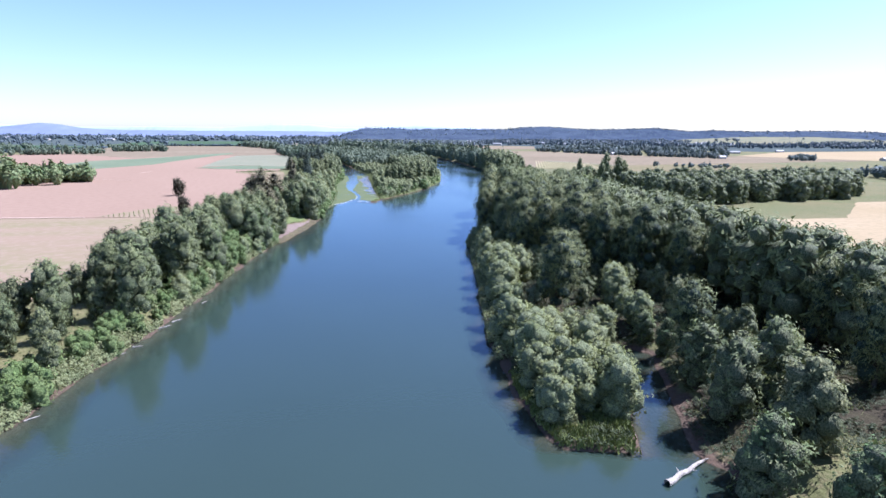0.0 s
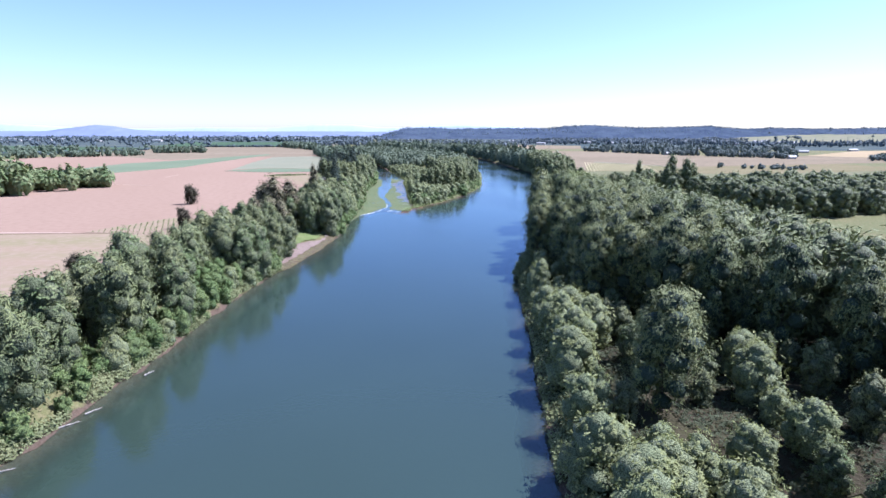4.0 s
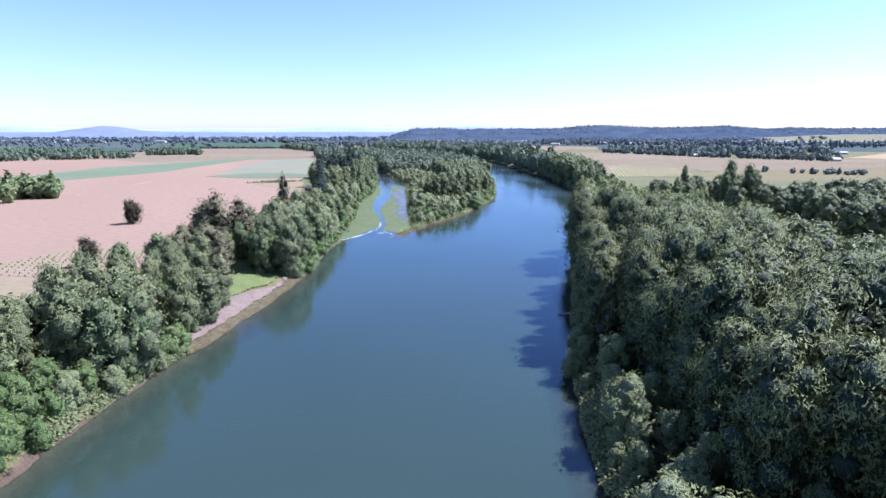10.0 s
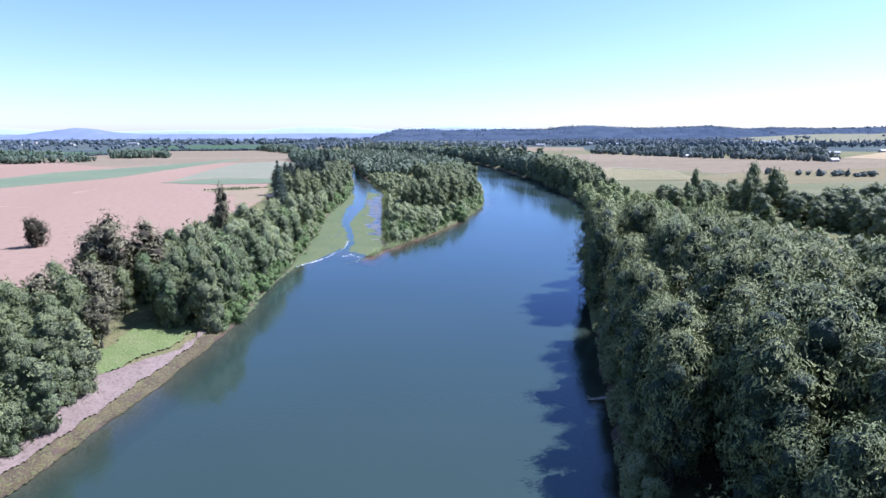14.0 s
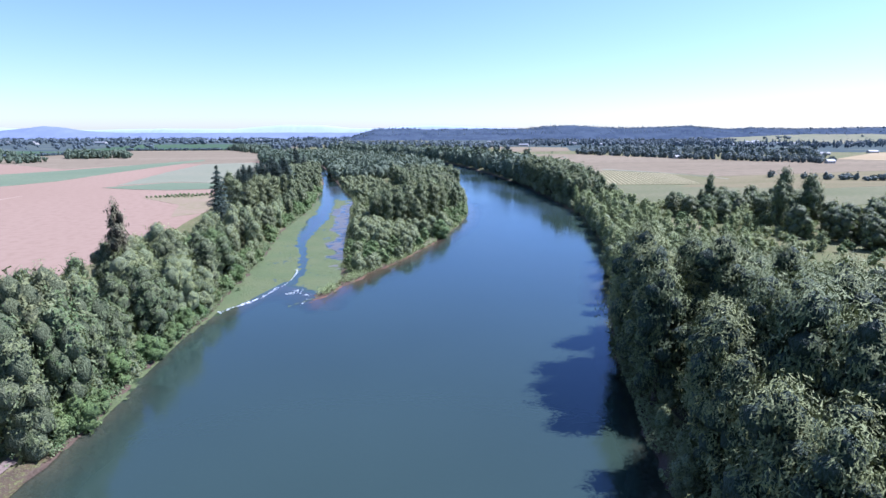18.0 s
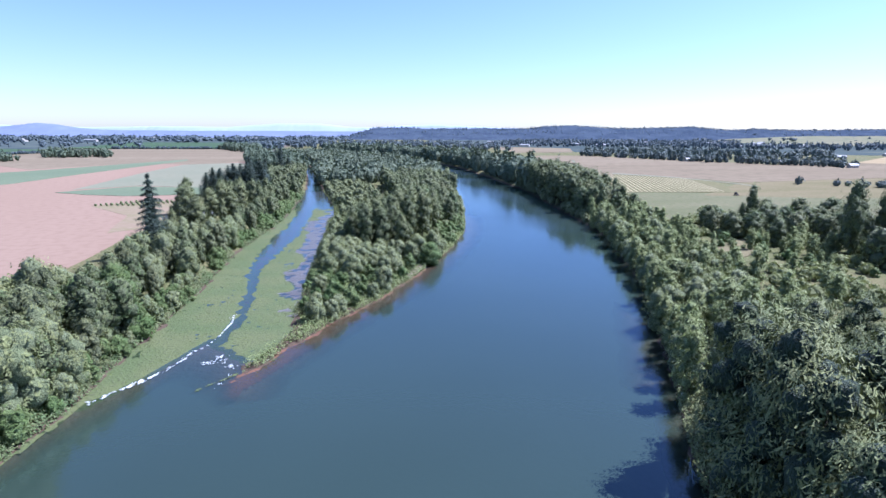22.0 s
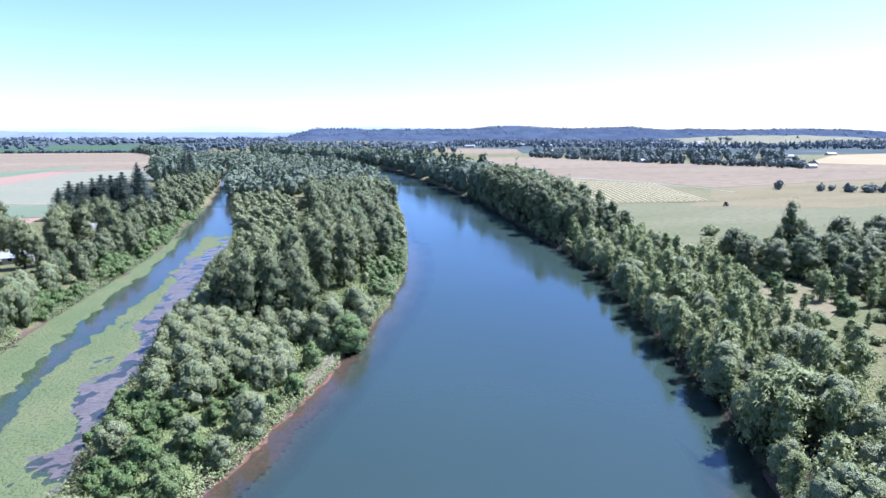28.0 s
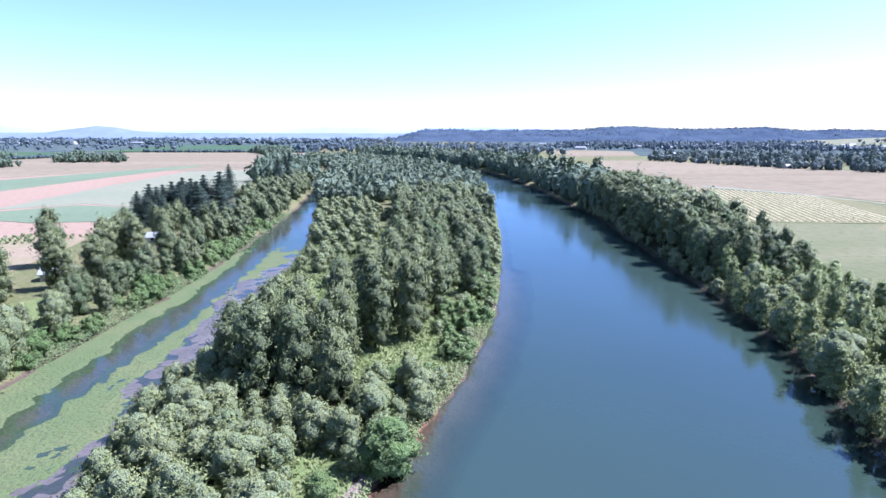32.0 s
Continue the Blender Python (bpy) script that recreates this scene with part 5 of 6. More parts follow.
# low growth along the water line
def brush(name, bank, side, y0, y1, n, material, label, reach=4.5, size=0.45, back=-0.7, bare=None):
    r = np.random.default_rng(n)
    y = r.uniform(y0, y1, n)
    x = bank(y) + side * (r.random(n) ** 1.3 * reach + back)
    d = shore(x, y)[0]
    k = (d < 0.8) & (np.array([not bare(a, b) or r.random() < 0.15 for a, b in zip(x, y)]) if bare else True) & (np.array([noise.noise((a * 0.12, b * 0.12, 2.0)) for a, b in zip(x, y)]) > -0.28)
    x, y = x[k], y[k]
    c = np.stack([x, y, np.maximum(height(x, y), 0) + r.random(len(x)) ** 1.5 * 1.6 + 0.15], 1)
    o = np.stack([np.full(len(x), -side * 0.6) + r.normal(0, 0.4, len(x)), r.normal(0, 0.5, len(x)), r.uniform(0.3, 1, len(x))], 1)
    v, f = sprays(c, o / np.linalg.norm(o, axis=1, keepdims=True), size, r, slim=0.8)
    return tagged(new(name, mesh_of(name, v, [f], material)), label, "undergrowth", kind="stuff")


brush("left_undergrowth", left_bank, -1, 50, 250, 26000, M["maple_leaf"], "green undergrowth hanging over the bank")
brush("hedge_undergrowth", left_bank, -1, 312, 760, 32000, M["maple_leaf"], "grey-green undergrowth along the side channel")
brush("right_undergrowth", right_bank, 1, 112, 400, 22000, M["cottonwood_leaf"], "dark undergrowth below the tall trees")
# bramble tone in place of the shade under the bank trees
brush("shore_undergrowth", right_bank, 1, 400, 800, 24000, M["bramble_shade_leaf"], "undergrowth along the right shore with bank shade in its colour")
brush("bank_scrub", right_bank, 1, 372, 640, 30000, M["poplar_leaf"], "dense low scrub between the young poplars", 30, 0.42, 3.5, dry_open)
brush("isle_undergrowth", isle_right, -1, 400, 760, 30000, M["poplar_leaf"], "low green growth on the island shore", 5.0, 0.34)
brush("isle_side_undergrowth", isle_left, 1, 430, 760, 20000, M["willow_leaf"], "low willow growth along the island's side channel", 5.0, 0.42)


r = np.random.default_rng(77)
tx, ty = r.uniform(-24, 62, 66000), r.uniform(396, 690, 66000)
keep = (isle_right(ty) - tx > np.where((ty > 470) & (ty < 498), 3.2, 0.6)) & (tx - isle_left(ty) > 0.4)
tx, ty = tx[keep], ty[keep]
o = np.stack([r.normal(0, 1, len(tx)), r.normal(0, 1, len(tx)), r.uniform(0.2, 0.8, len(tx))], 1)
v, f = sprays(np.stack([tx, ty, height(tx, ty) + r.uniform(0.1, 0.6, len(tx))], 1), o / np.linalg.norm(o, axis=1, keepdims=True), 0.75, r, upright=1.0, slim=0.7)
tagged(new("isle_tufts", mesh_of("isle_tufts", v, [f], M["willow_leaf"])), "knee-high pale green herbs and tufts over the island", "grass", kind="stuff")


r = np.random.default_rng(79)
tx, ty = r.uniform(26, 110, 62000), r.uniform(66, 245, 62000)
keep = (shore(tx, ty)[0] < -1.0) & (np.array([noise.noise((a * 0.10, q * 0.10, 6.0)) for a, q in zip(tx, ty)]) > -0.22)
tx, ty = tx[keep], ty[keep]
o = np.stack([r.normal(0, 0.6, len(tx)), r.normal(0, 0.6, len(tx)), np.ones(len(tx))], 1)
bulge = 0.3 + 1.6 * np.clip(np.array([noise.noise((a * 0.22, q * 0.22, 8.0)) for a, q in zip(tx, ty)]) + 0.25, 0, 1)
v, f = sprays(np.stack([tx, ty, height(tx, ty) + 0.15 + bulge * r.uniform(0.5, 1, len(tx))], 1), o / np.linalg.norm(o, axis=1, keepdims=True), 0.85, r, slim=0.8)
tagged(new("woodland_undergrowth", mesh_of("woodland_undergrowth", v, [f], M["bramble_shade_leaf"])), "brambles and young growth covering the woodland floor", "undergrowth", kind="stuff")
r = np.random.default_rng(78)
tx, ty = r.uniform(-60, 0, 26000), r.uniform(385, 690, 26000)
keep = (tx > left_bank(ty)) & (tx < isle_left(np.maximum(ty, 419))) & (weed_z(tx, ty) > 0.0) & (np.array([noise.noise((a * 0.3, q * 0.3, 9.0)) for a, q in zip(tx, ty)]) > 0.12)
tx, ty = tx[keep], ty[keep]
o = np.stack([r.normal(0, 0.4, len(tx)), r.normal(0, 0.4, len(tx)), np.ones(len(tx))], 1)
v, f = sprays(np.stack([tx, ty, 0.06 + np.maximum(weed_z(tx, ty), 0)], 1), o / np.linalg.norm(o, axis=1, keepdims=True), 0.26, r, slim=0.8)
tagged(new("weed_tufts", mesh_of("weed_tufts", v, [f], M["reed"])), "small floating tufts and blades over the weed beds", "water plants", kind="stuff")


# ---- distant woods ----
def lump(r, h, wide, cards, cone):
    """A far tree: sprays round a rough body; some are conical."""
    d = r.normal(size=(cards, 3))
    d[:, 2] = np.abs(d[:, 2]) * 0.9 - 0.2
    d /= np.linalg.norm(d, axis=1, keepdims=True)
    c = (0, 0, h * 0.5) + d * (wide, wide, h * 0.5) * r.uniform(0.7, 1.2, (cards, 1))
    if cone:
        c[:, :2] *= np.clip(1.15 - c[:, 2:] / h, 0.1, 1)
    return sprays(c, d, wide * 0.55, r, slim=0.7, upright=0.6)


def woods(name, spots, material, label, cards=30, category="woods", cones=0.25):
    ball, tris = (ICO_V1, ICO_F1) if cards < 20 else (ICO_V, ICO_F)
    r = np.random.default_rng(len(spots) + 3)
    vs, fs, ks, kf, n, kn = [], [], [], [], 0, 0
    for x, y, z, h, w in spots:
        cone = r.random() < cones
        if cone:
            h, w = h * 1.25, w * 0.75
        v, f = lump(r, h, w, int(cards * 1.6), cone)
        vs.append(v + (x, y, z))
        fs.append(f + n)
        n += len(v)
        b = ball * (w * 0.72, w * 0.72, h * 0.44) * (1 + 0.2 * r.normal(size=(len(ball), 1))) + (0, 0, h * 0.44)
        if cone:
            b[:, :2] *= np.clip(1.1 - b[:, 2:] / h, 0.1, 1)
        ks.append(b + (x, y, z))
        kf.append(tris + kn)
        kn += len(b)
    me = mesh_of(name, np.concatenate(vs + ks), [np.concatenate(fs), np.concatenate(kf) + n], material)
    return tagged(new(name, me), label, category, kind="stuff")


def inside(x, y, poly):
    hit = False
    for (ax, ay), (bx, by) in zip(poly, poly[1:] + poly[:1]):
        if (ay > y) != (by > y) and x < (bx - ax) * (y - ay) / (by - ay) + ax:
            hit = not hit
    return hit


def fill(poly, n, h0, h1, w, z, seed):
    r = random.Random(seed)
    xs, ys = [p[0] for p in poly], [p[1] for p in poly]
    out = []
    for _ in range(n * 12):
        x, y = r.uniform(min(xs), max(xs)), r.uniform(min(ys), max(ys))
        if inside(x, y, poly):
            h = r.uniform(h0, h1)
            out.append((x, y, z, h, h * w * r.uniform(0.8, 1.25)))
            if len(out) >= n:
                break
    return out


def row(pts, n, h0, h1, w, z, seed, spread=6):
    r = random.Random(seed)
    out = []
    for _ in range(n):
        k = r.random() * (len(pts) - 1)
        a = int(k)
        f = k - a
        h = r.uniform(h0, h1)
        out.append((pts[a][0] + (pts[a + 1][0] - pts[a][0]) * f + r.gauss(0, spread), pts[a][1] + (pts[a + 1][1] - pts[a][1]) * f + r.gauss(0, spread), z, h, h * w * r.uniform(0.8, 1.25)))
    return out


woods("isle_woods", fill([(-50, 790), (62, 790), (66, 950), (45, 1060), (15, 1160), (-30, 1250), (-150, 1420), (-220, 1400), (-110, 1130), (-75, 930)], 620, 11, 18, 0.36, 1.5, 1), M["far_haze_leaf"], "dense green woodland covering the far part of the island")
woods("left_woods", fill([(-84, 925), (-140, 925), (-170, 1000), (-215, 1150), (-260, 1400), (-330, 1740), (-440, 1740), (-250, 1400), (-135, 1150)], 320, 11, 18, 0.38, 4, 2), M["far_haze_leaf"], "woodland lining the far left bank")
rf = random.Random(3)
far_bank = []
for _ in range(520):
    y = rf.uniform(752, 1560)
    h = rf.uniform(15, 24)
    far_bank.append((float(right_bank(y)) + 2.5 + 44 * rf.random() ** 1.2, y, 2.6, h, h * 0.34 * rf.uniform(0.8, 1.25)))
woods("right_woods", far_bank, M["far_haze_leaf"], "line of trees along the far right bank", 40)
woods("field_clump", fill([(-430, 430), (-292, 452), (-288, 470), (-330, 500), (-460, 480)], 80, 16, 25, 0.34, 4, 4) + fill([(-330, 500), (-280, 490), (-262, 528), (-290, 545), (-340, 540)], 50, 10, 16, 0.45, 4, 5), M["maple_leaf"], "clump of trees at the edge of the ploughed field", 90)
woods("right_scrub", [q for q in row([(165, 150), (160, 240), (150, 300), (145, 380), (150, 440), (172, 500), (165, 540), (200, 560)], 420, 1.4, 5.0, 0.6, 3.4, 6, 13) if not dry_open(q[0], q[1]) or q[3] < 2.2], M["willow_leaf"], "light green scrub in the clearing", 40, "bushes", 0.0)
woods("orchard_edge", row([(-771, 1244), (-735, 1370), (-702, 1478)], 130, 4, 7, 0.6, 4, 71, 3) + row([(-771, 1244), (-1200, 1238)], 120, 4, 7, 0.6, 4, 72, 3), M["far_dark_haze_leaf"], "dense edge row of the far orchard", 18, "woods", 0.0)
woods("hedge_trees", row([(-290, 1752), (-500, 1752), (-710, 1752)], 170, 5, 8, 0.6, 4, 7, 3), M["far_dark_haze_leaf"], "dark hedge along the far field", 18)
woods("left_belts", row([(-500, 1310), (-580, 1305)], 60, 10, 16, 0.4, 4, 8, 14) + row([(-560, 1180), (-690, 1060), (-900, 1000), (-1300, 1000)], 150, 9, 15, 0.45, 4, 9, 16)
      + fill([(-720, 1120), (-1500, 1050), (-1700, 1500), (-720, 1600)], 240, 8, 15, 0.45, 4, 10), M["far_haze_leaf"], "tree belts between the far fields")
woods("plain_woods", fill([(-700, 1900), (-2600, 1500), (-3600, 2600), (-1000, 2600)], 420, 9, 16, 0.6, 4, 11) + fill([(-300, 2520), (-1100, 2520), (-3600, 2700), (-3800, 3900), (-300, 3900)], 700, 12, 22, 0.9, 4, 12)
      + fill([(-420, 1760), (-150, 1760), (100, 1500), (300, 1600), (300, 2400), (-420, 2500)], 420, 13, 20, 0.5, 4, 13), M["far_dark_haze_leaf"], "woods and hedges of the distant plain", 14)
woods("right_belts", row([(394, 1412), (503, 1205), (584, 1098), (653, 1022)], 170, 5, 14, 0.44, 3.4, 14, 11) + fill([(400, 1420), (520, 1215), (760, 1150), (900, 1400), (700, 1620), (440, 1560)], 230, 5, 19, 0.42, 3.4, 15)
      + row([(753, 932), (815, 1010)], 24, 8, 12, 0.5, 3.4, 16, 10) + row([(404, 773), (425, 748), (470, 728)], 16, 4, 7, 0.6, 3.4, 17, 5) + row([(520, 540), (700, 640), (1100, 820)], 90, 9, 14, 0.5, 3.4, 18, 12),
      M["belt_haze_leaf"], "tree belts and farm groves beyond the fields", 44, "woods", 0.18)
woods("slope_woods", [q for q in fill([(300, 2100), (1200, 1700), (2600, 1700), (3400, 2600), (600, 3000)], 2900, 10, 20, 0.45, 4, 19) if not inside(q[0], q[1], [(1150, 2050), (1580, 2080), (2850, 3050), (1700, 3050)])], M["far_dark_haze_leaf"], "wooded slopes below the ridge", 9, "woods", 0.4)


# ---- hills on the horizon ----
def ridge(name, pts, y0, deep, material, label, rough, seed):
    """A long hill: skyline heights at given x, rising from the plain and falling behind."""
    xs = np.arange(pts[0][0], pts[-1][0], 11.0)
    top = np.interp(xs, [p[0] for p in pts], [p[1] for p in pts])
    jag = np.array([noise.noise((x * 0.035, seed, 0)) + 0.9 * noise.noise((x * 0.008, seed, 4)) for x in xs])
    top = top + rough * jag * np.clip(top / 40, 0, 1)
    prof = ((-1.0, 0.0), (-0.8, 0.2), (-0.6, 0.4), (-0.4, 0.62), (-0.2, 0.85), (0.0, 1.0), (0.3, 0.7), (0.6, 0.0))
    m = len(prof)
    v = np.array([(x, y0 + k * deep + 60 * math.sin(x * 0.003 + seed), max(h * f + (rough * 0.6 * noise.noise((x * 0.02, k * 7, seed)) if 0.1 < f < 0.95 else 0), 0) - 2 * (f == 0)) for x, h in zip(xs, top) for k, f in prof])
    n = np.arange(len(xs) * m).reshape(-1, m)
    q = np.stack([n[:-1, :-1], n[1:, :-1], n[1:, 1:], n[:-1, 1:]], -1).reshape(-1, 4)
    return structure(name, mesh_of(name, v, [q], material, smooth=True), label, "hills")


M["meadow"] = surface("meadow", (0.165, 0.168, 0.112), (0.190, 0.180, 0.126), (0.130, 0.142, 0.096), 0.004, 0.02, 1.0, 0.0, 0.0)
# blue haze is mixed into these hill colours, more for the farther ranges
M["hill_wood_haze"] = surface("hill_wood_haze", (0.030, 0.044, 0.070), (0.052, 0.070, 0.100), (0.074, 0.094, 0.124), 0.008, 0.05, 1.0, 0.0, 0.0)
M["hill_far_haze"] = surface("hill_far_haze", (0.135, 0.165, 0.262), (0.150, 0.182, 0.278), (0.165, 0.198, 0.290), 0.002, 0.01, 1.0, 0.0, 0.0)
M["hill_farther_haze"] = surface("hill_farther_haze", (0.285, 0.345, 0.450), (0.305, 0.362, 0.465), (0.295, 0.352, 0.458), 0.002, 0.01, 1.0, 0.0, 0.0)
RIDGE = ((-620, 2), (-330, 20), (-250, 46), (-160, 74), (40, 76), (235, 70), (530, 73), (900, 76), (1010, 90), (1180, 97), (1370, 86), (1620, 78), (1790, 82), (2120, 93), (2260, 80), (2400, 70), (2585, 80), (2840, 72), (3050, 72), (3340, 80), (4200, 72))
ridge("hills_wooded", RIDGE, 4150, 700, M["hill_wood_haze"], "long wooded ridge with blue haze painted in", 4.0, 1)
ridge("hills_left", ((-4200, 52), (-3900, 54), (-2950, 54), (-2720, 86), (-2590, 102), (-2480, 94), (-2310, 66), (-2100, 54), (-1500, 50), (-1000, 52), (-200, 50)), 4500, 300, M["hill_far_haze"], "low hills across the plain, tinted with blue haze", 2, 2)
ridge("hills_range", ((-4600, 158), (-4100, 150), (-3500, 118), (-3000, 90), (-2400, 74), (-1800, 84), (-1300, 80), (-1050, 100), (-880, 112), (-600, 108), (-400, 86), (-200, 84), (100, 100), (300, 106), (700, 88), (1500, 60)), 4750, 150, M["hill_farther_haze"], "faint mountain range, paled by haze in its colour", 2.5, 3)


ridge("hills_meadow", ((1600, 2), (1800, 26), (2050, 36), (2500, 36), (2760, 28), (2950, 2)), 3000, 800, M["meadow"], "pale green meadow slope below the ridge", 4.0, 5)
crest = []
rr = random.Random(31)
for k in range(2600):
    x = rr.uniform(-560, 4000)
    h = float(np.interp(x, [q[0] for q in RIDGE], [q[1] for q in RIDGE]))
    t_ = 1.0 - 0.65 * rr.random() ** 1.6
    crest.append((x, 4150 - 700 * (1 - t_) * 0.95 + 60 * math.sin(x * 0.003 + 1), h * (t_ ** 1.1) - 8, rr.uniform(11, 22), rr.uniform(4, 8.5)))
woods("ridge_woods", crest, M["far_dark_haze_leaf"], "trees standing along the wooded ridge", 8, "woods", 0.5)
crest = []
for k in range(40):
    x = rr.uniform(1500, 3000)
    crest.append((x, 3000 + rr.uniform(-420, 60), 6 + rr.random() * 12, rr.uniform(9, 16), rr.uniform(8, 16)))
woods("meadow_hedges", crest, M["far_dark_haze_leaf"], "hedges and copses on the meadow slope", 16)


# ---- farm buildings ----
def house(x, y, z, wx, wy, wall, roof, turn=0.0, wm="wall_paint", rm="roof_white", label="white farm building with a pale metal roof", name="farm_building"):
    ob = new(name)
    ob.matrix_basis = pose(x, y, z, 0, 0, turn)
    tagged(ob, label, "building", "farm buildings")
    a, b = wx / 2, wy / 2
    bm = bmesh.new()
    ring = [bm.verts.new(p) for p in ((-a, -b, -0.3), (a, -b, -0.3), (a, b, -0.3), (-a, b, -0.3))]
    up = [bm.verts.new((v.co.x, v.co.y, wall)) for v in ring]
    g1, g2 = bm.verts.new((-a, 0, wall + roof)), bm.verts.new((a, 0, wall + roof))
    bm.faces.new((ring[0], ring[1], up[1], up[0]))
    bm.faces.new((ring[2], ring[3], up[3], up[2]))
    bm.faces.new((ring[1], ring[2], up[2], g2, up[1]))
    bm.faces.new((ring[3], ring[0], up[0], g1, up[3]))
    me = bpy.data.meshes.new("wall")
    bm.to_mesh(me)
    bm.free()
    me.materials.append(M[wm])
    part("wall", me, ob)
    o = 0.5
    for s in (1, -1):
        v = [(-a - o, s * (b + o), wall - roof * o / b), (a + o, s * (b + o), wall - roof * o / b), (a + o, 0, wall + roof + 0.02), (-a - o, 0, wall + roof + 0.02)]
        v = np.array(v + [(p[0], p[1], p[2] + 0.18) for p in v])
        f = np.array([(0, 1, 2, 3), (4, 5, 6, 7), (0, 1, 5, 4), (1, 2, 6, 5), (2, 3, 7, 6), (3, 0, 4, 7)])
        part("roof", mesh_of("roof", v, [f], M[rm]), ob)
    n = max(1, int(wx / 4))
    for k in range(n):
        cx = -a + wx * (k + 0.5) / n
        for s in (1, -1):
            v = np.array([(cx + dx, s * b + dy, zz) for dx in (-0.6, 0.6) for dy in (-0.05, 0.05) for zz in (1.0, min(2.2, wall - 0.2))])
            f = np.array([(0, 1, 3, 2), (4, 6, 7, 5), (0, 4, 5, 1), (2, 3, 7, 6), (0, 2, 6, 4), (1, 5, 7, 3)])
            part("window", mesh_of("window", v, [f], M["window_dark"]), ob, "dark window")
    return ob


house(-83, 587, 4, 9, 5.5, 2.4, 1.6, 20, label="small farm shed with a white roof among trees")
house(-92, 572, 4, 9, 6, 2.4, 1.8, -30, "wall_brown", "roof_dark", "brown shed with a dark roof among trees")
house(-82, 648, 4, 10, 5, 2.6, 1.6, 5, "wall_paint", "roof_white", "pale cabin half hidden by trees")
house(-140, 990, 4, 16, 9, 3.5, 3.0, 10)
house(-215, 1415, 4, 30, 14, 5, 4, 15)
for x, y, w, d, t in ((520, 1640, 34, 14, 10), (500, 1180, 18, 9, 25), (600, 1085, 16, 9, -10), (648, 1010, 22, 10, 5), (716, 1505, 36, 14, 0), (857, 1288, 40, 14, -15), (926, 936, 44, 16, 10), (985, 960, 26, 12, 20), (1046, 1381, 36, 14, 0), (440, 1320, 14, 8, 30)):
    house(x, y, 3.5, w * 0.6, d * 0.65, 3.6, 2.4, t)
rb = random.Random(5)
for k in range(46):
    x = rb.uniform(-2800, -700)
    house(x, rb.uniform(2550, 3500), 4, rb.uniform(20, 60), rb.uniform(12, 22), rb.uniform(4, 9), 3, rb.uniform(-20, 20), label="pale building of the distant town")
for k in range(26):
    house(rb.uniform(350, 1500), rb.uniform(1900, 2700), 6, rb.uniform(14, 30), rb.uniform(10, 16), rb.uniform(4, 7), 3, rb.uniform(-30, 30), label="pale house among trees below the ridge")


# ---- driftwood ----
def log(x, y, z, length, radius, turn, tilt, label, seed, branches=2):
    r = np.random.default_rng(seed)
    ob = new("driftwood_log")
    ob.matrix_basis = pose(x, y, z, 0, tilt, turn)
    tagged(ob, label, "log", "driftwood")
    pts = [(length * (f - 0.5), r.normal(0, 0.02 * length), r.normal(0, 0.01 * length)) for f in np.linspace(0, 1, 7)]
    v, f = tube(pts, [radius * s for s in (1.35, 1.1, 1.0, 0.9, 0.75, 0.6, 0.25)], 8)
    part("trunk", mesh_of("log_trunk", v, [f], M["dead_wood"], smooth=True), ob)
    for k in range(branches):
        p = np.array(pts[2 + k % 4])
        e = p + r.normal(0, 1, 3) * (0.12, 0.12, 0.05) * length + (0.08 * length, 0, 0.05 * length)
        v, f = tube([p, (p + e) / 2, e], [radius * 0.4, radius * 0.3, radius * 0.1], 5)
        part("branch", mesh_of("log_branch", v, [f], M["dead_wood"], smooth=True), ob)
    return ob


log(44.6, 69.4, 0.25, 11, 0.42, 31, 0, "long bleached driftwood log at the backwater mouth", 1)
log(45.5, 275.5, 0.5, 6, 0.25, 170, 8, "dark snag sticking out of the water by the bank", 2, 4)
for x, y, s, t in ((-60.5, 123, 3.0, 60), (-58.6, 128, 2.2, 20), (-57.6, 141, 3.6, 40), (-56.2, 146, 3.0, 50), (-54, 162, 2.6, 70), (-62.6, 95, 2.4, 45), (-45.2, 292, 4.0, 50), (-44, 299, 3.0, 80), (-51, 250, 2.6, 60), (118, 505, 5, 100), (121, 518, 4, 80), (108.5, 474, 3.2, 60)):
    log(x, y, 0.12, s, 0.12, t, 0, "bleached driftwood branch at the water line", abs(int(x * 3 + y)), 1)

# reeds on the spit
r = np.random.default_rng(12)
n = 7000
px, py = r.uniform(25, 46, n), r.uniform(74, 106, n)
keep = (shore(px, py)[0] < -0.5) & ((px > 33 + (py - 76) * 0.10) | (shore(px, py)[0] > -3.0) | (py < 82))
px, py = px[keep], py[keep]
c = np.stack([px, py, height(px, py) + 0.55], 1)
o = np.stack([r.normal(0, 1, len(px)), r.normal(0, 1, len(px)), np.zeros(len(px))], 1)
v, f = sprays(c, o / np.linalg.norm(o, axis=1, keepdims=True), 1.4, r, upright=3.0, slim=0.28)
tagged(new("reed_bed", mesh_of("reed_bed", v, [f], M["reed"])), "tall bright green grass on the spit", "grass", kind="stuff")

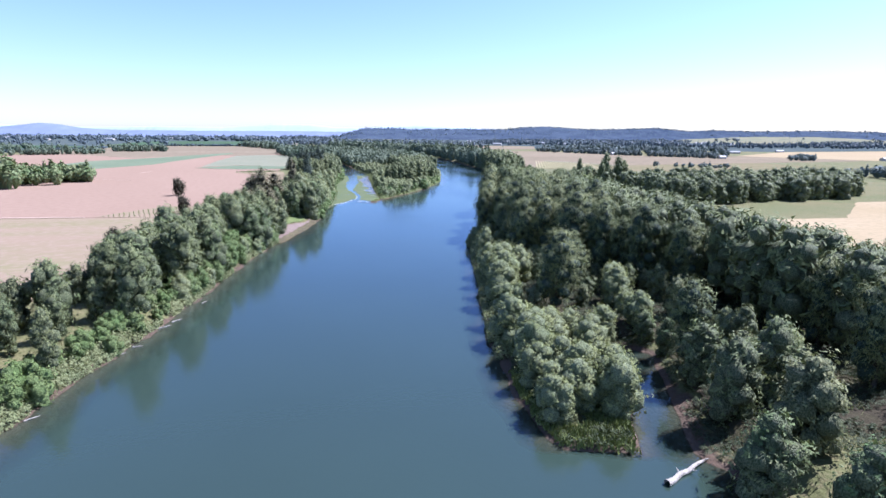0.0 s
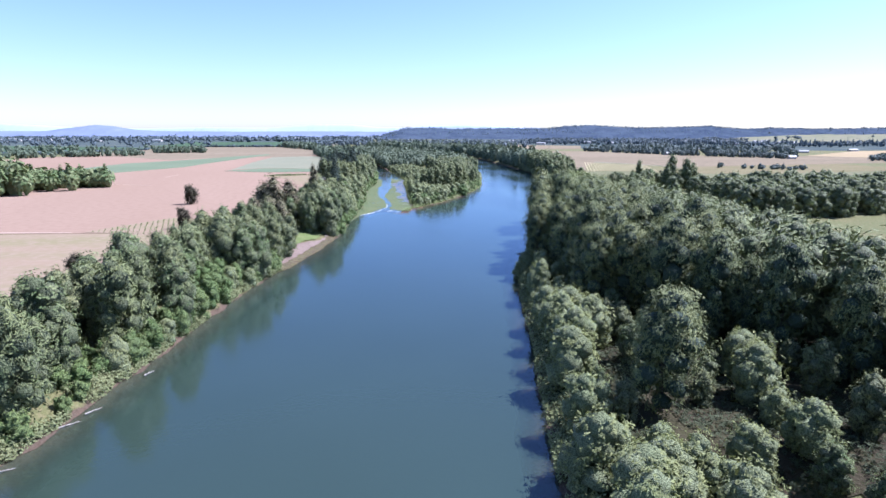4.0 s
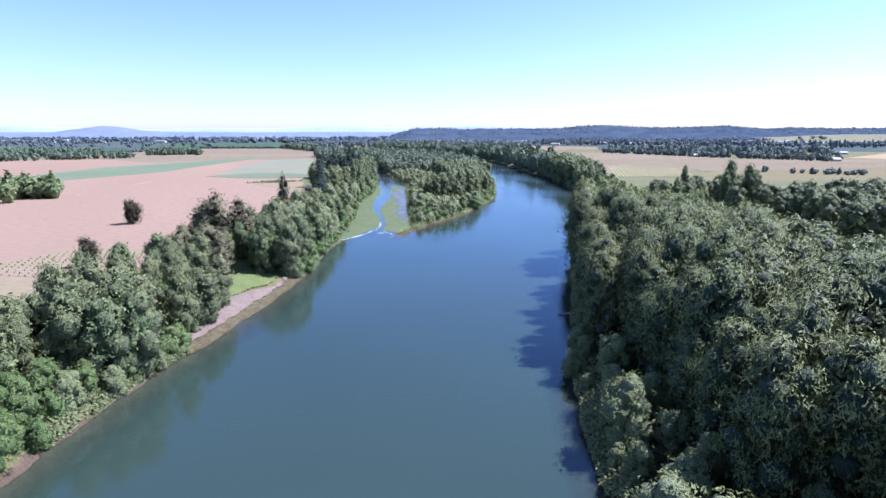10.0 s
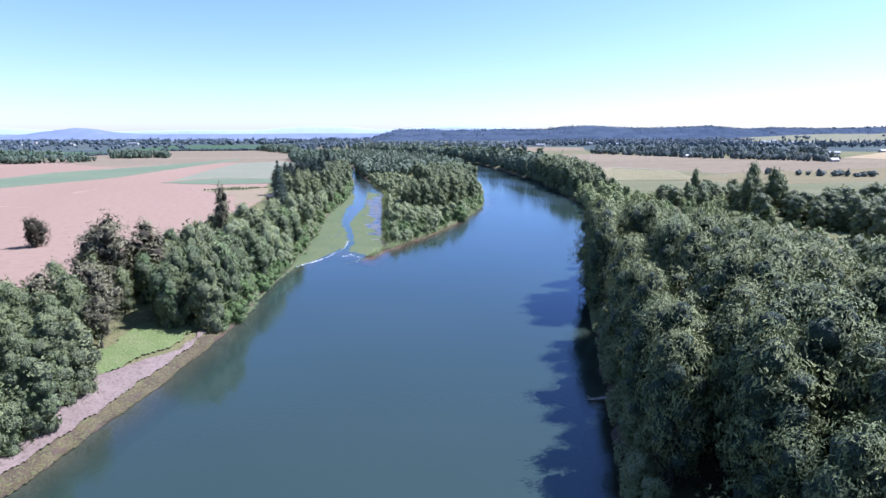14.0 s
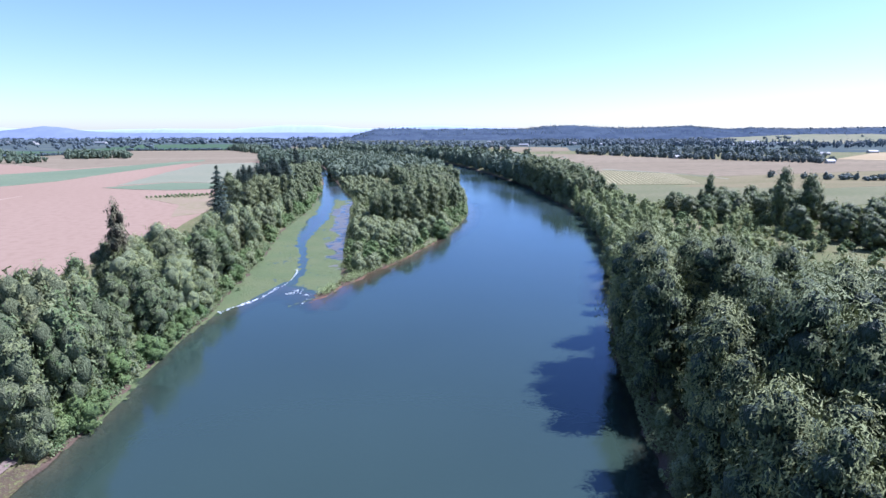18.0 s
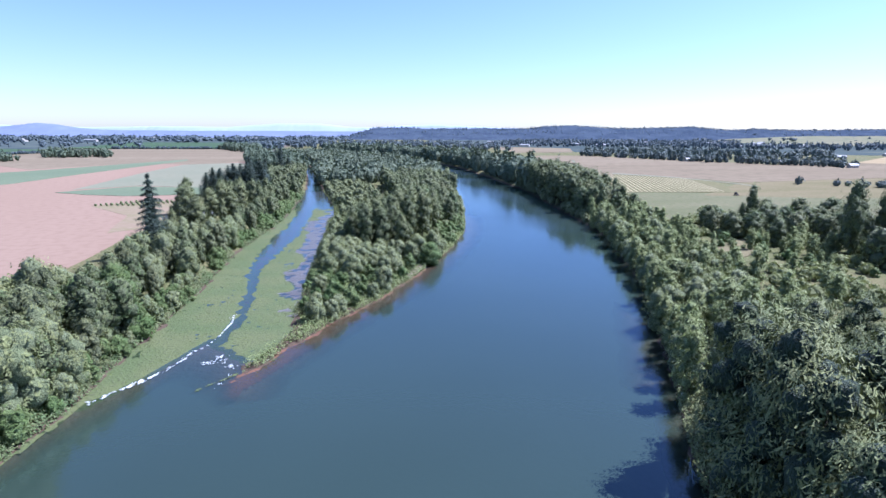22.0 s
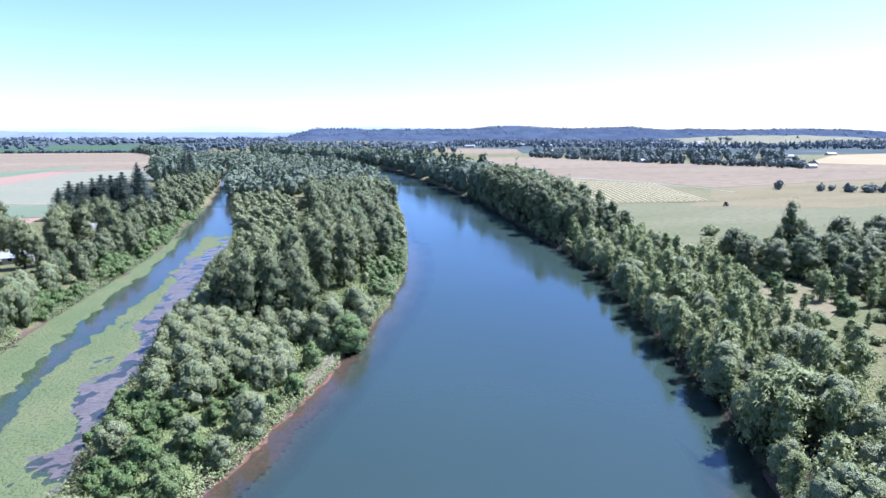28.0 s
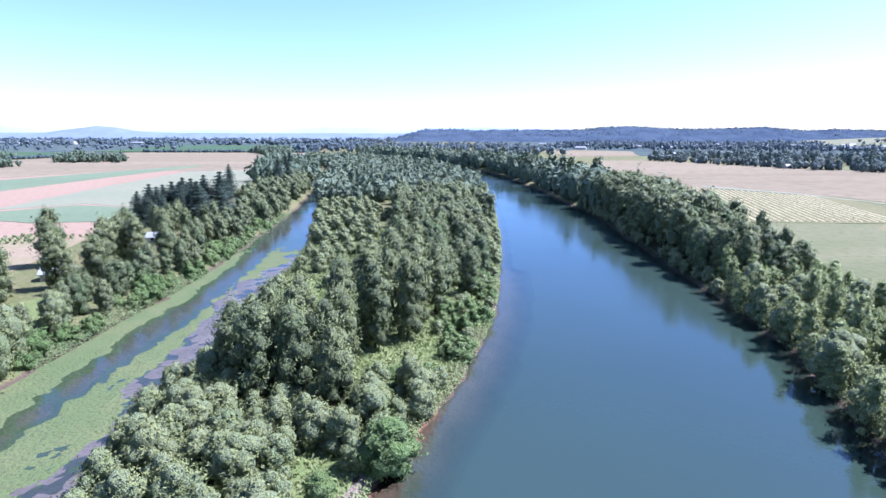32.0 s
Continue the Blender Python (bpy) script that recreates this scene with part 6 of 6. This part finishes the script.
# rows of small plants
def rows_of(name, p0, p1, q0, n_rows, n_in, h, material, label):
    rr = np.random.default_rng(n_rows)
    vs, fs, k = [], [], 0
    for i in range(n_rows):
        a = np.array(p0) + (np.array(q0) - np.array(p0)) * i / max(1, n_rows - 1)
        for j in range(n_in):
            p = a + (np.array(p1) - np.array(p0)) * j / n_in
            hh = h * rr.uniform(0.7, 1.2)
            b = ICO_V * (hh * 0.45, hh * 0.45, hh * 0.5) * (1 + 0.2 * rr.normal(size=(len(ICO_V), 1))) + (p[0] + rr.normal(0, 0.15), p[1] + rr.normal(0, 0.15), 4.15 + hh * 0.45)
            vs.append(b)
            fs.append(ICO_F + k)
            k += len(b)
    return tagged(new(name, mesh_of(name, np.concatenate(vs), [np.concatenate(fs)], material)), label, "crop", kind="stuff")


rows_of("row_crop", (-152, 310), (-132, 350), (-108, 301), 16, 14, 0.6, M["cottonwood_leaf"], "rows of small bushes on the tan plot")
rows_of("garden_rows", (-166, 640), (-146, 662), (-140, 640), 5, 10, 1.6, M["maple_leaf"], "rows of young trees beside the farm")


# ---- things in the fields ----
def tractor(x, y, z, turn):
    ob = new("tractor")
    ob.matrix_basis = pose(x, y, z, 0, 0, turn)
    tagged(ob, "small dark tractor standing in the pasture", "tractor")
    def box(w, d, h, cx, cy, cz, nm):
        bm = bmesh.new()
        bmesh.ops.create_cube(bm, size=1)
        for q in bm.verts:
            q.co = (q.co.x * w + cx, q.co.y * d + cy, q.co.z * h + cz)
        bmesh.ops.bevel(bm, geom=bm.edges[:], offset=0.08, segments=1, affect="EDGES")
        me = bpy.data.meshes.new(nm)
        bm.to_mesh(me)
        bm.free()
        me.materials.append(M["machine_dark"])
        part(nm, me, ob)
    box(2.2, 1.0, 0.9, 0.9, 0, 1.1, "bonnet")
    box(1.5, 1.5, 1.7, -0.8, 0, 1.9, "cab")
    for cx, cy, rad in ((-0.8, 0.95, 0.85), (-0.8, -0.95, 0.85), (1.5, 0.75, 0.5), (1.5, -0.75, 0.5)):
        v, f = tube([(cx, cy - 0.2, rad), (cx, cy - 0.15, rad), (cx, cy + 0.15, rad), (cx, cy + 0.2, rad)], [rad * 0.6, rad, rad, rad * 0.6], 12)
        wheel = part("wheel", mesh_of("wheel", v, [f], M["machine_dark"]), ob)
        v, f = tube([(cx, cy - 0.23, rad), (cx, cy - 0.18, rad), (cx, cy + 0.18, rad), (cx, cy + 0.23, rad)], [0.02, rad * 0.45, rad * 0.45, 0.02], 10)
        part("hub", mesh_of("hub", v, [f], M["roof_white"]), wheel, "pale wheel hub")
    return ob


tractor(277, 685, 3.6, 30)
